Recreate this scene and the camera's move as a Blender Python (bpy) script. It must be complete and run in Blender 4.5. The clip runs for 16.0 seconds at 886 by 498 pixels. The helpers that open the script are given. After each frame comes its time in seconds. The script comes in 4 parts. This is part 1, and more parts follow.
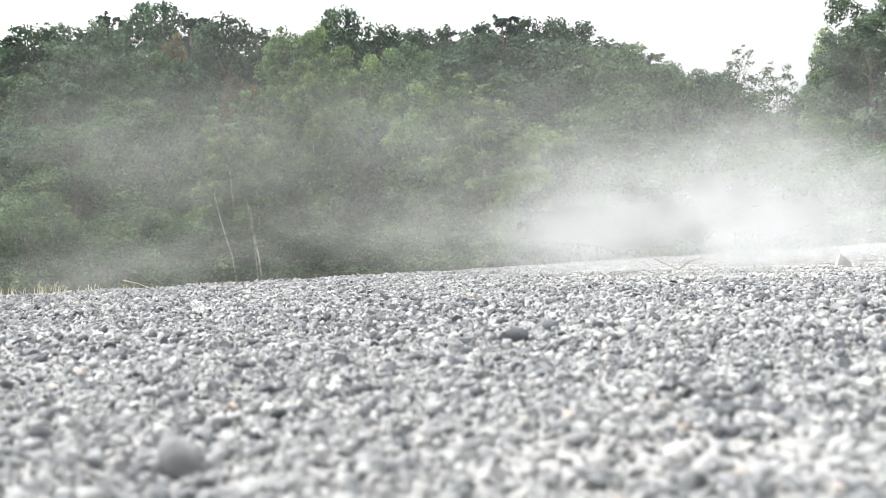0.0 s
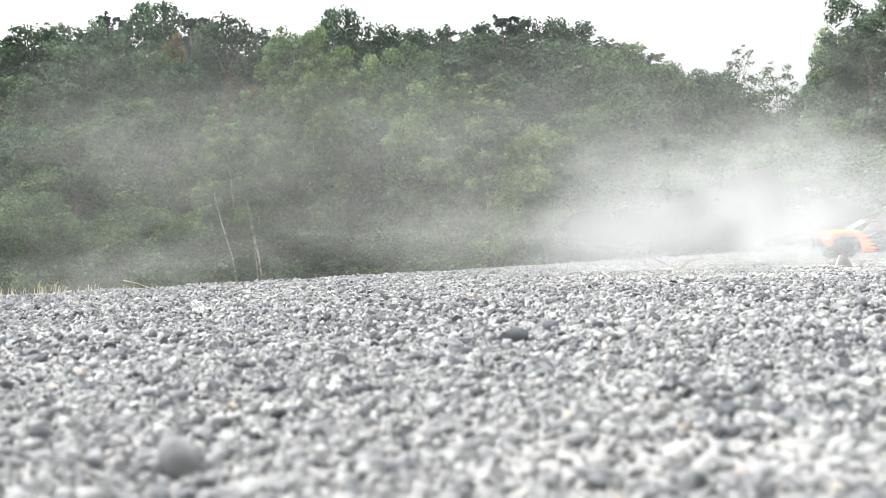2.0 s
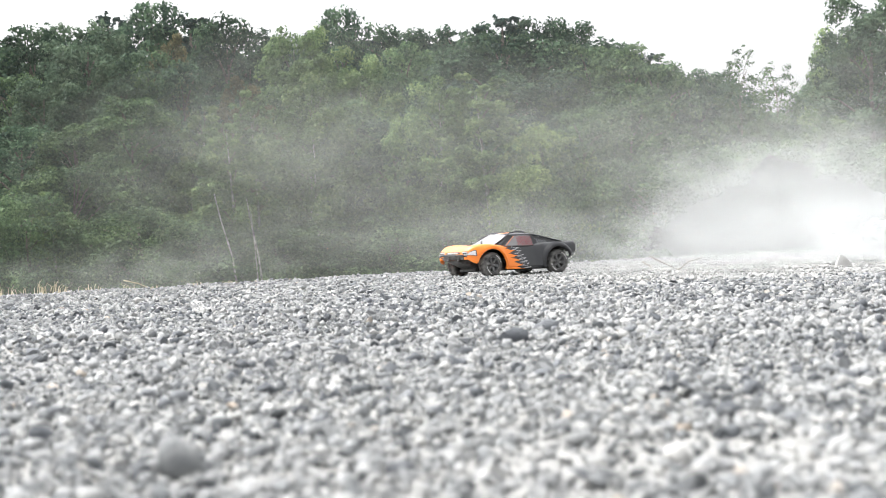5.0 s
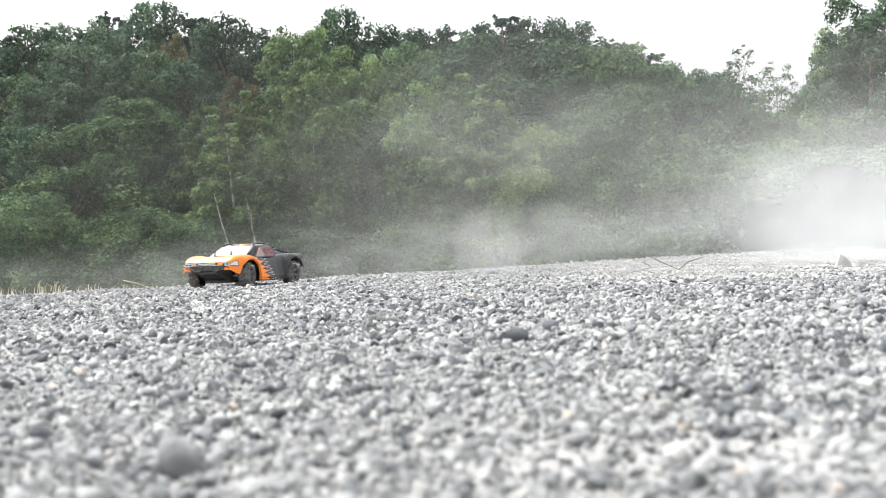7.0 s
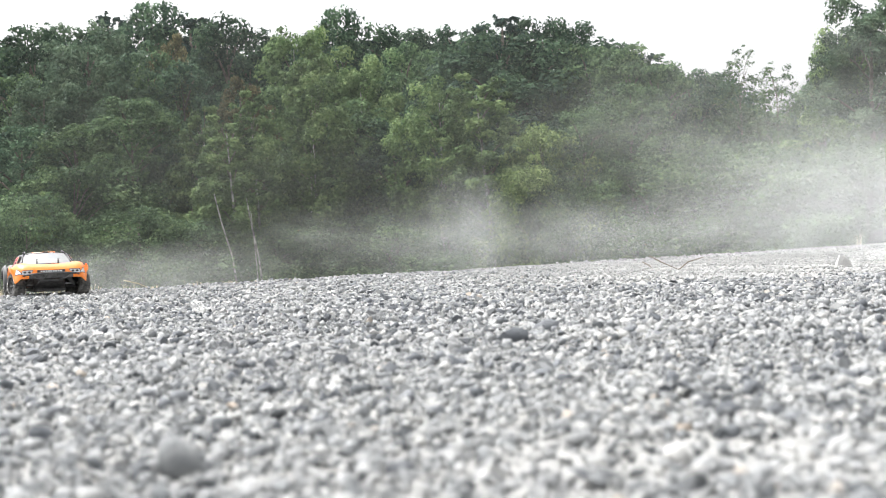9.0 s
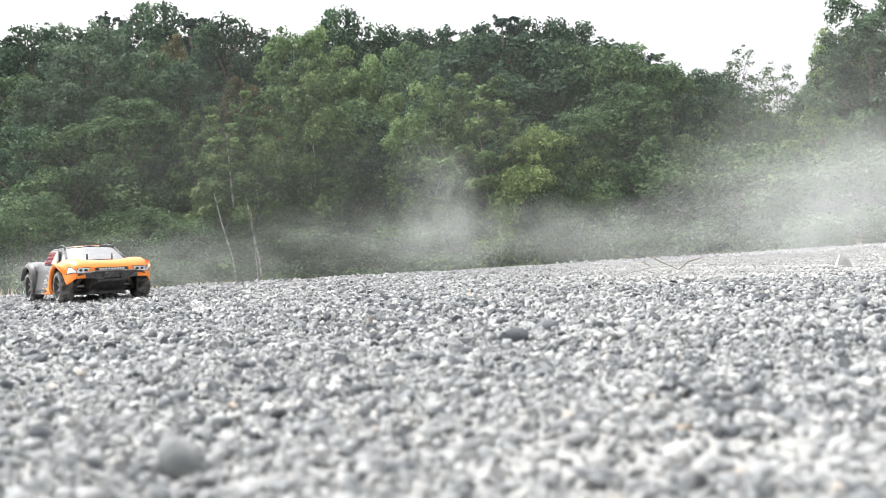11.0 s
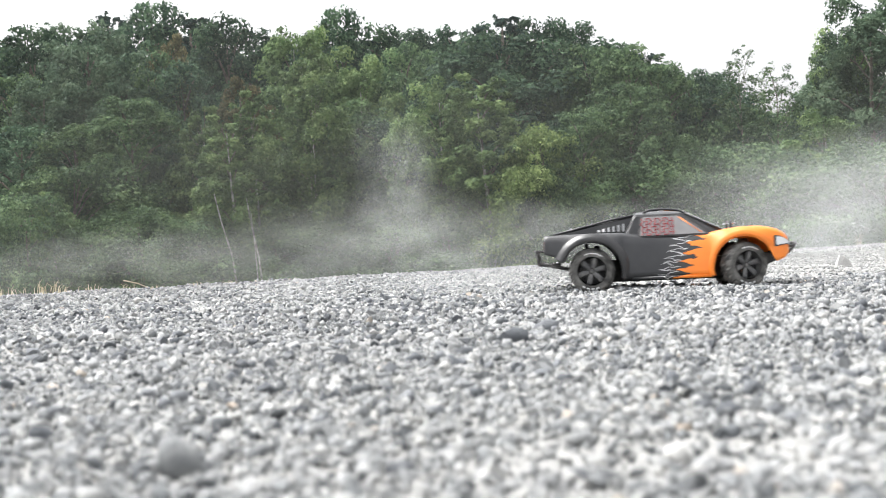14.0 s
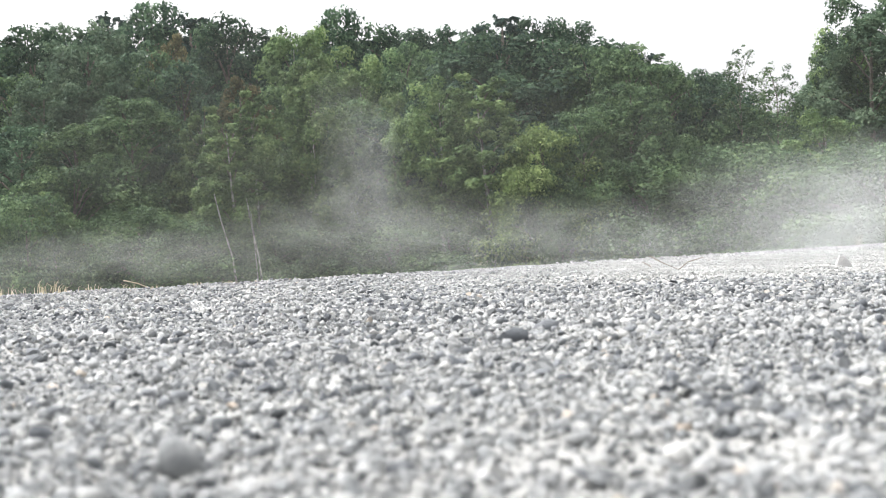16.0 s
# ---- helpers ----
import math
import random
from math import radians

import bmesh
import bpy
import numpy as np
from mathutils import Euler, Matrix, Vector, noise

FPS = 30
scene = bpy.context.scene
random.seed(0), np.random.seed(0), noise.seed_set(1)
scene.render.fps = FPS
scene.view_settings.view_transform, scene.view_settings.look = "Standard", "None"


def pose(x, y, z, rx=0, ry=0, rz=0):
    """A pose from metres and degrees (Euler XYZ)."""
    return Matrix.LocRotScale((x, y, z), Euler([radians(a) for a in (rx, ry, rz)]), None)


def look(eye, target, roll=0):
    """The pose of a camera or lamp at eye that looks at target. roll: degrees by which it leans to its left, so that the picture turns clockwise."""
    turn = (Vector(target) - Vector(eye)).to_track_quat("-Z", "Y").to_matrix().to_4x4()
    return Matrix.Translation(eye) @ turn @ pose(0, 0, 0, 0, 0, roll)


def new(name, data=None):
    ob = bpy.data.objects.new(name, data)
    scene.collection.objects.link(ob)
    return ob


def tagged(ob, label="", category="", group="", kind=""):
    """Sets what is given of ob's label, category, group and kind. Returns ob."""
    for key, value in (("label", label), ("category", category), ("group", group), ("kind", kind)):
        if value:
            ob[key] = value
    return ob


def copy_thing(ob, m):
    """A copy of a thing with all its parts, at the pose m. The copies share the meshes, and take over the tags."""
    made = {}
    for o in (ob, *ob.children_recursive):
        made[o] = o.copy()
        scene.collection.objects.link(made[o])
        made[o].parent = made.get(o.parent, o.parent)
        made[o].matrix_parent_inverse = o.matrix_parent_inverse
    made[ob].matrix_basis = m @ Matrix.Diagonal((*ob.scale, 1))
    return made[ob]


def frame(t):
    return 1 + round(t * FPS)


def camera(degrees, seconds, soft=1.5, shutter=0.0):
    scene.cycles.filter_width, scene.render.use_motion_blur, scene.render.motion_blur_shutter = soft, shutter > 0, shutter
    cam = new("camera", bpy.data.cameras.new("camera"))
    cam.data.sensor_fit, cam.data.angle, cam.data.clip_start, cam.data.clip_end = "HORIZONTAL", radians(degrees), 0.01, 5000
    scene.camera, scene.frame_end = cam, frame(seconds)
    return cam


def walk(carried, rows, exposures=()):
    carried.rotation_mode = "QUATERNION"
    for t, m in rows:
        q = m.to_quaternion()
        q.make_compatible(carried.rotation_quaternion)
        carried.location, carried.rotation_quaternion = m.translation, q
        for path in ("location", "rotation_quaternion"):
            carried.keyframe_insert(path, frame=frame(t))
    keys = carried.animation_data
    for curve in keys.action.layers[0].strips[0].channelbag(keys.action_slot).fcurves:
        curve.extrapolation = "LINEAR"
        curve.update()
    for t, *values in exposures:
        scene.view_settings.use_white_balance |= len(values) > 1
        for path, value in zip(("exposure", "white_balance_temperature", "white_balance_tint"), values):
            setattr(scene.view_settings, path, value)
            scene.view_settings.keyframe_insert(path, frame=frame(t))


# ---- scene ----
# ---- camera: stands still on the gravel, leaning a little to its right ----
cam = camera(38.0, 16.0, soft=0.85, shutter=0.25)
cam.data.dof.use_dof = True
cam.data.dof.focus_distance = 4.2
cam.data.dof.aperture_fstop = 12.5
STAND = look((0, 0, 0.1007), (0, 10, 0.1365), -2.47)
walk(cam, [(0.0, STAND), (16.0, STAND)], exposures=[(0.0, 1.41), (16.0, 1.41)])
scene.cycles.transparent_max_bounces = 40

# ---- overcast daylight ----
SUN_EL, SUN_AZ = radians(60), radians(-60)
world = bpy.data.worlds.new("overcast_sky")
scene.world = world
world.use_nodes = True
wn, wl = world.node_tree.nodes, world.node_tree.links
sky = wn.new("ShaderNodeTexSky")
sky.sky_type, sky.sun_disc, sky.sun_elevation, sky.sun_rotation = "NISHITA", False, SUN_EL, SUN_AZ
sky.dust_density, sky.air_density, sky.ozone_density = 6.0, 1.0, 1.0
pale = wn.new("ShaderNodeHueSaturation")
pale.inputs["Saturation"].default_value = 0.12
wl.new(sky.outputs[0], pale.inputs["Color"])
wl.new(pale.outputs[0], wn["Background"].inputs["Color"])
wn["Background"].inputs["Strength"].default_value = 0.15
sun_data = bpy.data.lights.new("sun", "SUN")
sun_data.energy, sun_data.angle, sun_data.color = 1.0, radians(28), (1.0, 0.985, 0.96)
sun = new("sun", sun_data)
sun.matrix_world = look((0, 0, 0), (-math.sin(SUN_AZ) * math.cos(SUN_EL), -math.cos(SUN_AZ) * math.cos(SUN_EL), -math.sin(SUN_EL)))
sun.location = (0, 0, 60)


# ---- materials ----
def mat(name, colour=(0.5, 0.5, 0.5), rough=0.6, metal=0.0):
    m = bpy.data.materials.new(name)
    m.use_nodes = True
    b = m.node_tree.nodes["Principled BSDF"]
    b.inputs["Base Color"].default_value = (*colour, 1)
    b.inputs["Roughness"].default_value = rough
    b.inputs["Metallic"].default_value = metal
    return m, m.node_tree.nodes, m.node_tree.links, b


def ramp(n, stops, interpolation="LINEAR"):
    r = n.new("ShaderNodeValToRGB")
    r.color_ramp.interpolation = interpolation
    while len(r.color_ramp.elements) < len(stops):
        r.color_ramp.elements.new(0.5)
    for e, (p, c) in zip(r.color_ramp.elements, stops):
        e.position, e.color = p, (*c, 1) if len(c) == 3 else c
    return r


def noise_node(n, l, scale, detail=4.0, coord="Object", rough=0.55):
    tc, t = n.new("ShaderNodeTexCoord"), n.new("ShaderNodeTexNoise")
    t.inputs["Scale"].default_value, t.inputs["Detail"].default_value, t.inputs["Roughness"].default_value = scale, detail, rough
    l.new(tc.outputs[coord], t.inputs["Vector"])
    return t


def bump(n, l, b, height, strength=0.4, distance=0.002):
    u = n.new("ShaderNodeBump")
    u.inputs["Strength"].default_value, u.inputs["Distance"].default_value = strength, distance
    l.new(height, u.inputs["Height"])
    l.new(u.outputs[0], b.inputs["Normal"])


def mixed(n, l, a, b, fac, mode="MIX"):
    """Colour a mixed with b; each one a socket or a colour, fac a socket or a number."""
    x = n.new("ShaderNodeMix")
    x.data_type, x.blend_type = "RGBA", mode
    for socket, v in ((x.inputs[0], fac), (x.inputs[6], a), (x.inputs[7], b)):
        if isinstance(v, bpy.types.NodeSocket):
            l.new(v, socket)
        elif isinstance(v, tuple):
            socket.default_value = (*v, 1)
        else:
            socket.default_value = v
    return x.outputs[2]


def stone_material(name, stops, dusty=0.0):
    m, n, l, b = mat(name, rough=0.9)
    g, o = n.new("ShaderNodeNewGeometry"), n.new("ShaderNodeObjectInfo")
    s = n.new("ShaderNodeMath")
    s.operation = "ADD"
    l.new(g.outputs["Random Per Island"], s.inputs[0])
    l.new(o.outputs["Random"], s.inputs[1])
    f = n.new("ShaderNodeMath")
    f.operation = "FRACT"
    l.new(s.outputs[0], f.inputs[0])
    r = ramp(n, stops)
    l.new(f.outputs[0], r.inputs[0])
    grain = noise_node(n, l, 420.0, 5.0)
    grain_r = ramp(n, [(0.3, (0.72, 0.72, 0.73)), (0.7, (1.16, 1.15, 1.13))])
    l.new(grain.outputs[0], grain_r.inputs[0])
    c = mixed(n, l, r.outputs[0], grain_r.outputs[0], 1.0, "MULTIPLY")
    big = noise_node(n, l, 3.0, 3.0)
    br = ramp(n, [(0.35, (0, 0, 0)), (0.7, (1, 1, 1))])
    l.new(big.outputs[0], br.inputs[0])
    md = n.new("ShaderNodeMath")
    md.operation = "MULTIPLY_ADD"
    md.use_clamp = True
    md.inputs[1].default_value, md.inputs[2].default_value = 0.3, dusty
    l.new(br.outputs[0], md.inputs[0])
    c = mixed(n, l, c, (0.40, 0.40, 0.388), md.outputs[0])
    l.new(c, b.inputs["Base Color"])
    bump(n, l, b, grain.outputs[0], 0.5, 0.0015)
    return m


STONE_STOPS = [(0.0, (0.040, 0.046, 0.053)), (0.14, (0.115, 0.126, 0.137)), (0.36, (0.245, 0.256, 0.265)), (0.70, (0.345, 0.354, 0.355)), (0.95, (0.41, 0.413, 0.403)), (0.99, (0.46, 0.458, 0.446)), (1.0, (0.38, 0.31, 0.24))]
STONE = stone_material("crushed_stone", STONE_STOPS)
STONE_DUSTY = stone_material("dusty_stone", STONE_STOPS, 0.45)
STONE_DARK = stone_material("dark_stone", [(0.0, (0.09, 0.098, 0.11)), (1.0, (0.20, 0.212, 0.228))], -0.2)
STONE_MID = stone_material("mid_grey_stone", [(0.0, (0.17, 0.18, 0.188)), (1.0, (0.24, 0.247, 0.25))], 0.0)
STONE_PALE = stone_material("pale_stone", [(0.0, (0.46, 0.46, 0.45)), (1.0, (0.52, 0.52, 0.51))], -0.3)


def make_gravel():
    m, n, l, b = mat("gravel_fines", rough=0.95)
    tc = n.new("ShaderNodeTexCoord")
    v = n.new("ShaderNodeTexVoronoi")
    v.inputs["Scale"].default_value = 130.0
    l.new(tc.outputs["Object"], v.inputs["Vector"])
    r = ramp(n, [(0.0, (0.18, 0.184, 0.187)), (0.5, (0.26, 0.263, 0.26)), (1.0, (0.32, 0.32, 0.31))])
    l.new(v.outputs["Color"], r.inputs[0])
    big = noise_node(n, l, 4.0, 5.0)
    br = ramp(n, [(0.35, (0, 0, 0)), (0.65, (1, 1, 1))])
    l.new(big.outputs[0], br.inputs[0])
    c = mixed(n, l, r.outputs[0], (0.33, 0.326, 0.31), br.outputs[0])
    l.new(c, b.inputs["Base Color"])
    bump(n, l, b, v.outputs["Distance"], 0.8, 0.004)
    return m


GRAVEL = make_gravel()


def make_soil():
    m, n, l, b = mat("grassy_soil", rough=0.95)
    t = noise_node(n, l, 1.5, 8.0)
    r = ramp(n, [(0.3, (0.05, 0.06, 0.025)), (0.55, (0.10, 0.11, 0.04)), (0.75, (0.19, 0.16, 0.08))])
    l.new(t.outputs[0], r.inputs[0])
    l.new(r.outputs[0], b.inputs["Base Color"])
    bump(n, l, b, t.outputs[0], 0.8, 0.1)
    return m


SOIL = make_soil()


def leaf_material(name, dark, mid, light):
    m, n, l, b = mat(name, rough=0.8)
    b.inputs["Specular IOR Level"].default_value = 0.15
    g, o = n.new("ShaderNodeNewGeometry"), n.new("ShaderNodeObjectInfo")
    r = ramp(n, [(0.0, dark), (0.5, mid), (1.0, light)])
    big = noise_node(n, l, 0.75, 4.0)
    a = n.new("ShaderNodeMath")
    a.operation = "MULTIPLY_ADD"
    a.inputs[1].default_value = 0.5
    l.new(g.outputs["Random Per Island"], a.inputs[0])
    a2 = n.new("ShaderNodeMath")
    a2.operation = "MULTIPLY_ADD"
    a2.inputs[1].default_value, a2.inputs[2].default_value = 2.2, -0.85
    l.new(big.outputs[0], a2.inputs[0])
    l.new(a2.outputs[0], a.inputs[2])
    l.new(a.outputs[0], r.inputs[0])
    hs = n.new("ShaderNodeHueSaturation")
    vv = n.new("ShaderNodeMapRange")
    vv.inputs[3].default_value, vv.inputs[4].default_value = 0.72, 1.35
    l.new(o.outputs["Random"], vv.inputs[0])
    l.new(vv.outputs[0], hs.inputs["Value"])
    l.new(r.outputs[0], hs.inputs["Color"])
    l.new(hs.outputs[0], b.inputs["Base Color"])
    tr = n.new("ShaderNodeBsdfTranslucent")
    l.new(hs.outputs[0], tr.inputs["Color"])
    mx = n.new("ShaderNodeMixShader")
    mx.inputs[0].default_value = 0.30
    l.new(b.outputs[0], mx.inputs[1])
    l.new(tr.outputs[0], mx.inputs[2])
    l.new(mx.outputs[0], n["Material Output"].inputs["Surface"])
    return m


LEAF = {
    "birch": leaf_material("birch_leaves", (0.034, 0.060, 0.026), (0.105, 0.165, 0.066), (0.225, 0.305, 0.124)),
    "oak": leaf_material("oak_leaves", (0.010, 0.025, 0.017), (0.036, 0.071, 0.042), (0.092, 0.154, 0.084)),
    "maple": leaf_material("maple_leaves", (0.018, 0.037, 0.020), (0.068, 0.117, 0.055), (0.165, 0.245, 0.107)),
    "rowan": leaf_material("browning_leaves", (0.034, 0.036, 0.020), (0.096, 0.092, 0.047), (0.195, 0.172, 0.085)),
    "willow": leaf_material("pale_green_leaves", (0.046, 0.074, 0.028), (0.138, 0.196, 0.068), (0.285, 0.365, 0.138)),
    "pine": leaf_material("pine_needles", (0.010, 0.022, 0.019), (0.027, 0.053, 0.043), (0.064, 0.110, 0.080)),
    "poplar": leaf_material("silvery_green_leaves", (0.028, 0.051, 0.033), (0.080, 0.126, 0.078), (0.175, 0.240, 0.152)),
}


def make_bark(name, a, c):
    m, n, l, b = mat(name, rough=0.9)
    t = noise_node(n, l, 4.0, 6.0)
    r = ramp(n, [(0.4, a), (0.6, c)])
    l.new(t.outputs[0], r.inputs[0])
    l.new(r.outputs[0], b.inputs["Base Color"])
    bump(n, l, b, t.outputs[0], 0.6, 0.02)
    return m


BARK = make_bark("brown_bark", (0.06, 0.05, 0.04), (0.14, 0.12, 0.10))
BIRCH_BARK = make_bark("birch_bark", (0.16, 0.155, 0.14), (0.46, 0.45, 0.42))


# ---- mesh helpers ----
def mesh_from(name, verts, faces, materials, smooth=False):
    """One mesh from arrays: verts (n, 3), faces (m, k)."""
    verts, faces = np.asarray(verts, np.float32), np.asarray(faces, np.int32)
    me = bpy.data.meshes.new(name)
    me.vertices.add(len(verts))
    me.vertices.foreach_set("co", verts.ravel())
    k = faces.shape[1]
    me.loops.add(faces.size)
    me.loops.foreach_set("vertex_index", faces.ravel())
    me.polygons.add(len(faces))
    me.polygons.foreach_set("loop_start", np.arange(len(faces), dtype=np.int32) * k)
    me.update(calc_edges=True)
    me.polygons.foreach_set("use_smooth", np.broadcast_to(smooth, len(faces)).astype(bool))
    for m in materials if isinstance(materials, (list, tuple)) else [materials]:
        me.materials.append(m)
    me.validate()
    return me


def part(name, bm, material, parent, label="", smooth=True):
    """Links a bmesh or a mesh as one object under a thing or a part."""
    if isinstance(bm, bmesh.types.BMesh):
        me = bpy.data.meshes.new(name)
        bm.to_mesh(me)
        bm.free()
        for m in material if isinstance(material, (list, tuple)) else [material]:
            me.materials.append(m)
        me.polygons.foreach_set("use_smooth", np.full(len(me.polygons), smooth))
    else:
        me = bm
    ob = new(name, me)
    ob.parent = parent
    return tagged(ob, label)


def tube_arrays(points, radii, sides=6):
    """Rings along a polyline as verts and quads."""
    p, v, f = [Vector(q) for q in points], [], []
    for i, q in enumerate(p):
        d = (p[min(i + 1, len(p) - 1)] - p[max(i - 1, 0)]).normalized()
        a = d.orthogonal().normalized()
        c = d.cross(a)
        for s in range(sides):
            w = 2 * math.pi * s / sides
            v.append(q + (a * math.cos(w) + c * math.sin(w)) * radii[i])
    for i in range(len(p) - 1):
        for s in range(sides):
            f.append((i * sides + s, i * sides + (s + 1) % sides, (i + 1) * sides + (s + 1) % sides, (i + 1) * sides + s))
    return v, f


# ---- the ground: a gravel flat whose far rim drops to the wood ----
EDGE_X = [-60, -8, -1.89, -1.23, -0.81, -0.02, 0.8, 1.76, 3.04, 5.05, 9, 60]
EDGE_Y = [5.2, 5.3, 5.46, 5.8, 6.4, 7.05, 8.4, 9.65, 11.3, 14.6, 17, 20]


def edge_y(x):
    return np.interp(x, EDGE_X, EDGE_Y)


def ground_z(x, y):
    x, y = np.asarray(x, float), np.asarray(y, float)
    wob = 0.004 * np.sin(x * 5.1 + 1.3 * np.sin(y * 2.3)) * np.sin(y * 4.3 + 0.7) + 0.003 * np.sin(x * 11 + y * 7.7)
    wob = wob * np.clip((y - 0.3) / 1.0, 0.2, 1.0)
    d = np.clip((y - edge_y(x)) / 3.0, 0, 1)
    drop = -1.1 * d * d * (3 - 2 * d) - 0.02 * np.clip(d * 8, 0, 1)
    far = np.clip((np.abs(y) - 4) / 30, 0, 1)
    return wob * (1 - far) + drop


def spaced(near, step, growth, far):
    out, s = [near], step
    while out[-1] < far:
        s *= growth
        out.append(out[-1] + s)
    return out


def build_ground():
    xr = spaced(6.0, 0.06, 1.25, 3000)
    xs = np.array([-v for v in xr[::-1]] + list(np.arange(-5.95, 6.0, 0.08)) + xr)
    ys = np.array([-v for v in spaced(0.5, 0.06, 1.3, 3000)[::-1]] + list(np.arange(-0.44, 16.0, 0.08)) + spaced(16.0, 0.06, 1.2, 4500))
    gx, gy = np.meshgrid(xs, ys)
    v = np.stack([gx, gy, ground_z(gx, gy)], -1).reshape(-1, 3)
    nx, ny = len(xs), len(ys)
    i = (np.arange(ny - 1)[:, None] * nx + np.arange(nx - 1)[None]).ravel()
    f = np.stack([i, i + 1, i + nx + 1, i + nx], -1)
    me = mesh_from("ground", v, f, [GRAVEL, SOIL], smooth=True)
    c = v[f].mean(1)
    me.polygons.foreach_set("material_index", (c[:, 1] > edge_y(c[:, 0]) + 0.25).astype(np.int32))
    return tagged(new("ground", me), "pale grey crushed gravel ground with a grassy drop behind", "ground", kind="structure")


ground = build_ground()


def hull_stone(rng, points):
    """An angular stone of about one unit across."""
    bm = bmesh.new()
    for _ in range(points):
        d = rng.normal(size=3)
        bm.verts.new(d / np.linalg.norm(d) * 0.5 * rng.uniform(0.82, 1.12))
    r = bmesh.ops.convex_hull(bm, input=bm.verts[:])
    bmesh.ops.delete(bm, geom=[g for g in r["geom_interior"] if isinstance(g, bmesh.types.BMVert)], context="VERTS")
    bmesh.ops.triangulate(bm, faces=bm.faces[:])
    bm.verts.ensure_lookup_table()
    bm.verts.index_update()
    v = np.array([q.co[:] for q in bm.verts])
    f = np.array([[q.index for q in t.verts] for t in bm.faces])
    bm.free()
    return v, f


def turns(rng, n):
    q = rng.normal(size=(n, 4))
    q /= np.linalg.norm(q, axis=1)[:, None]
    w, x, y, z = q.T
    return np.stack([1 - 2 * (y * y + z * z), 2 * (x * y - z * w), 2 * (x * z + y * w), 2 * (x * y + z * w), 1 - 2 * (x * x + z * z), 2 * (y * z - x * w), 2 * (x * z - y * w), 2 * (y * z + x * w), 1 - 2 * (x * x + y * y)], -1).reshape(n, 3, 3)


def stone_field(name, rng, xy, size, points, material, label, sink=0.22):
    """Loose stones joined into one mesh."""
    shapes = [hull_stone(rng, points) for _ in range(10)]
    pick = rng.integers(0, 10, len(xy))
    vs, fs, sm, base = [], [], [], 0
    for k, (sv, sf) in enumerate(shapes):
        j = np.where(pick == k)[0]
        if not len(j):
            continue
        m = turns(rng, len(j))
        p = np.einsum("nij,vj->nvi", m, sv) * (size[j][:, None, None] * rng.uniform(0.8, 1.2, (len(j), 1, 3))) * np.array([1.06, 1.06, 0.92])
        c = np.stack([xy[j, 0], xy[j, 1], ground_z(xy[j, 0], xy[j, 1]) + size[j] * (0.36 - sink * rng.uniform(0.3, 1.6, len(j)))], -1)
        p += c[:, None]
        vs.append(p.reshape(-1, 3))
        fs.append((sf[None] + (base + np.arange(len(j)) * len(sv))[:, None, None]).reshape(-1, 3))
        base += len(j) * len(sv)
        sm.append(np.full(len(j) * len(sf), k % 3 != 0))
    ob = new(name, mesh_from(name, np.concatenate(vs), np.concatenate(fs), material, np.concatenate(sm)))
    ob.parent = ground
    return tagged(ob, label, kind="stuff")


def scatter(rng, y0, y1, per_m2, margin=1.12):
    """Random places over the wedge of ground that lies open before the bank."""
    half = 0.345 * margin
    n = int(half * (y1 * y1 - y0 * y0) * per_m2)
    y = np.sqrt(rng.uniform(y0 * y0, y1 * y1, n))
    x = rng.uniform(-1, 1, n) * (half * y + 0.03)
    return np.stack([x, y], -1)


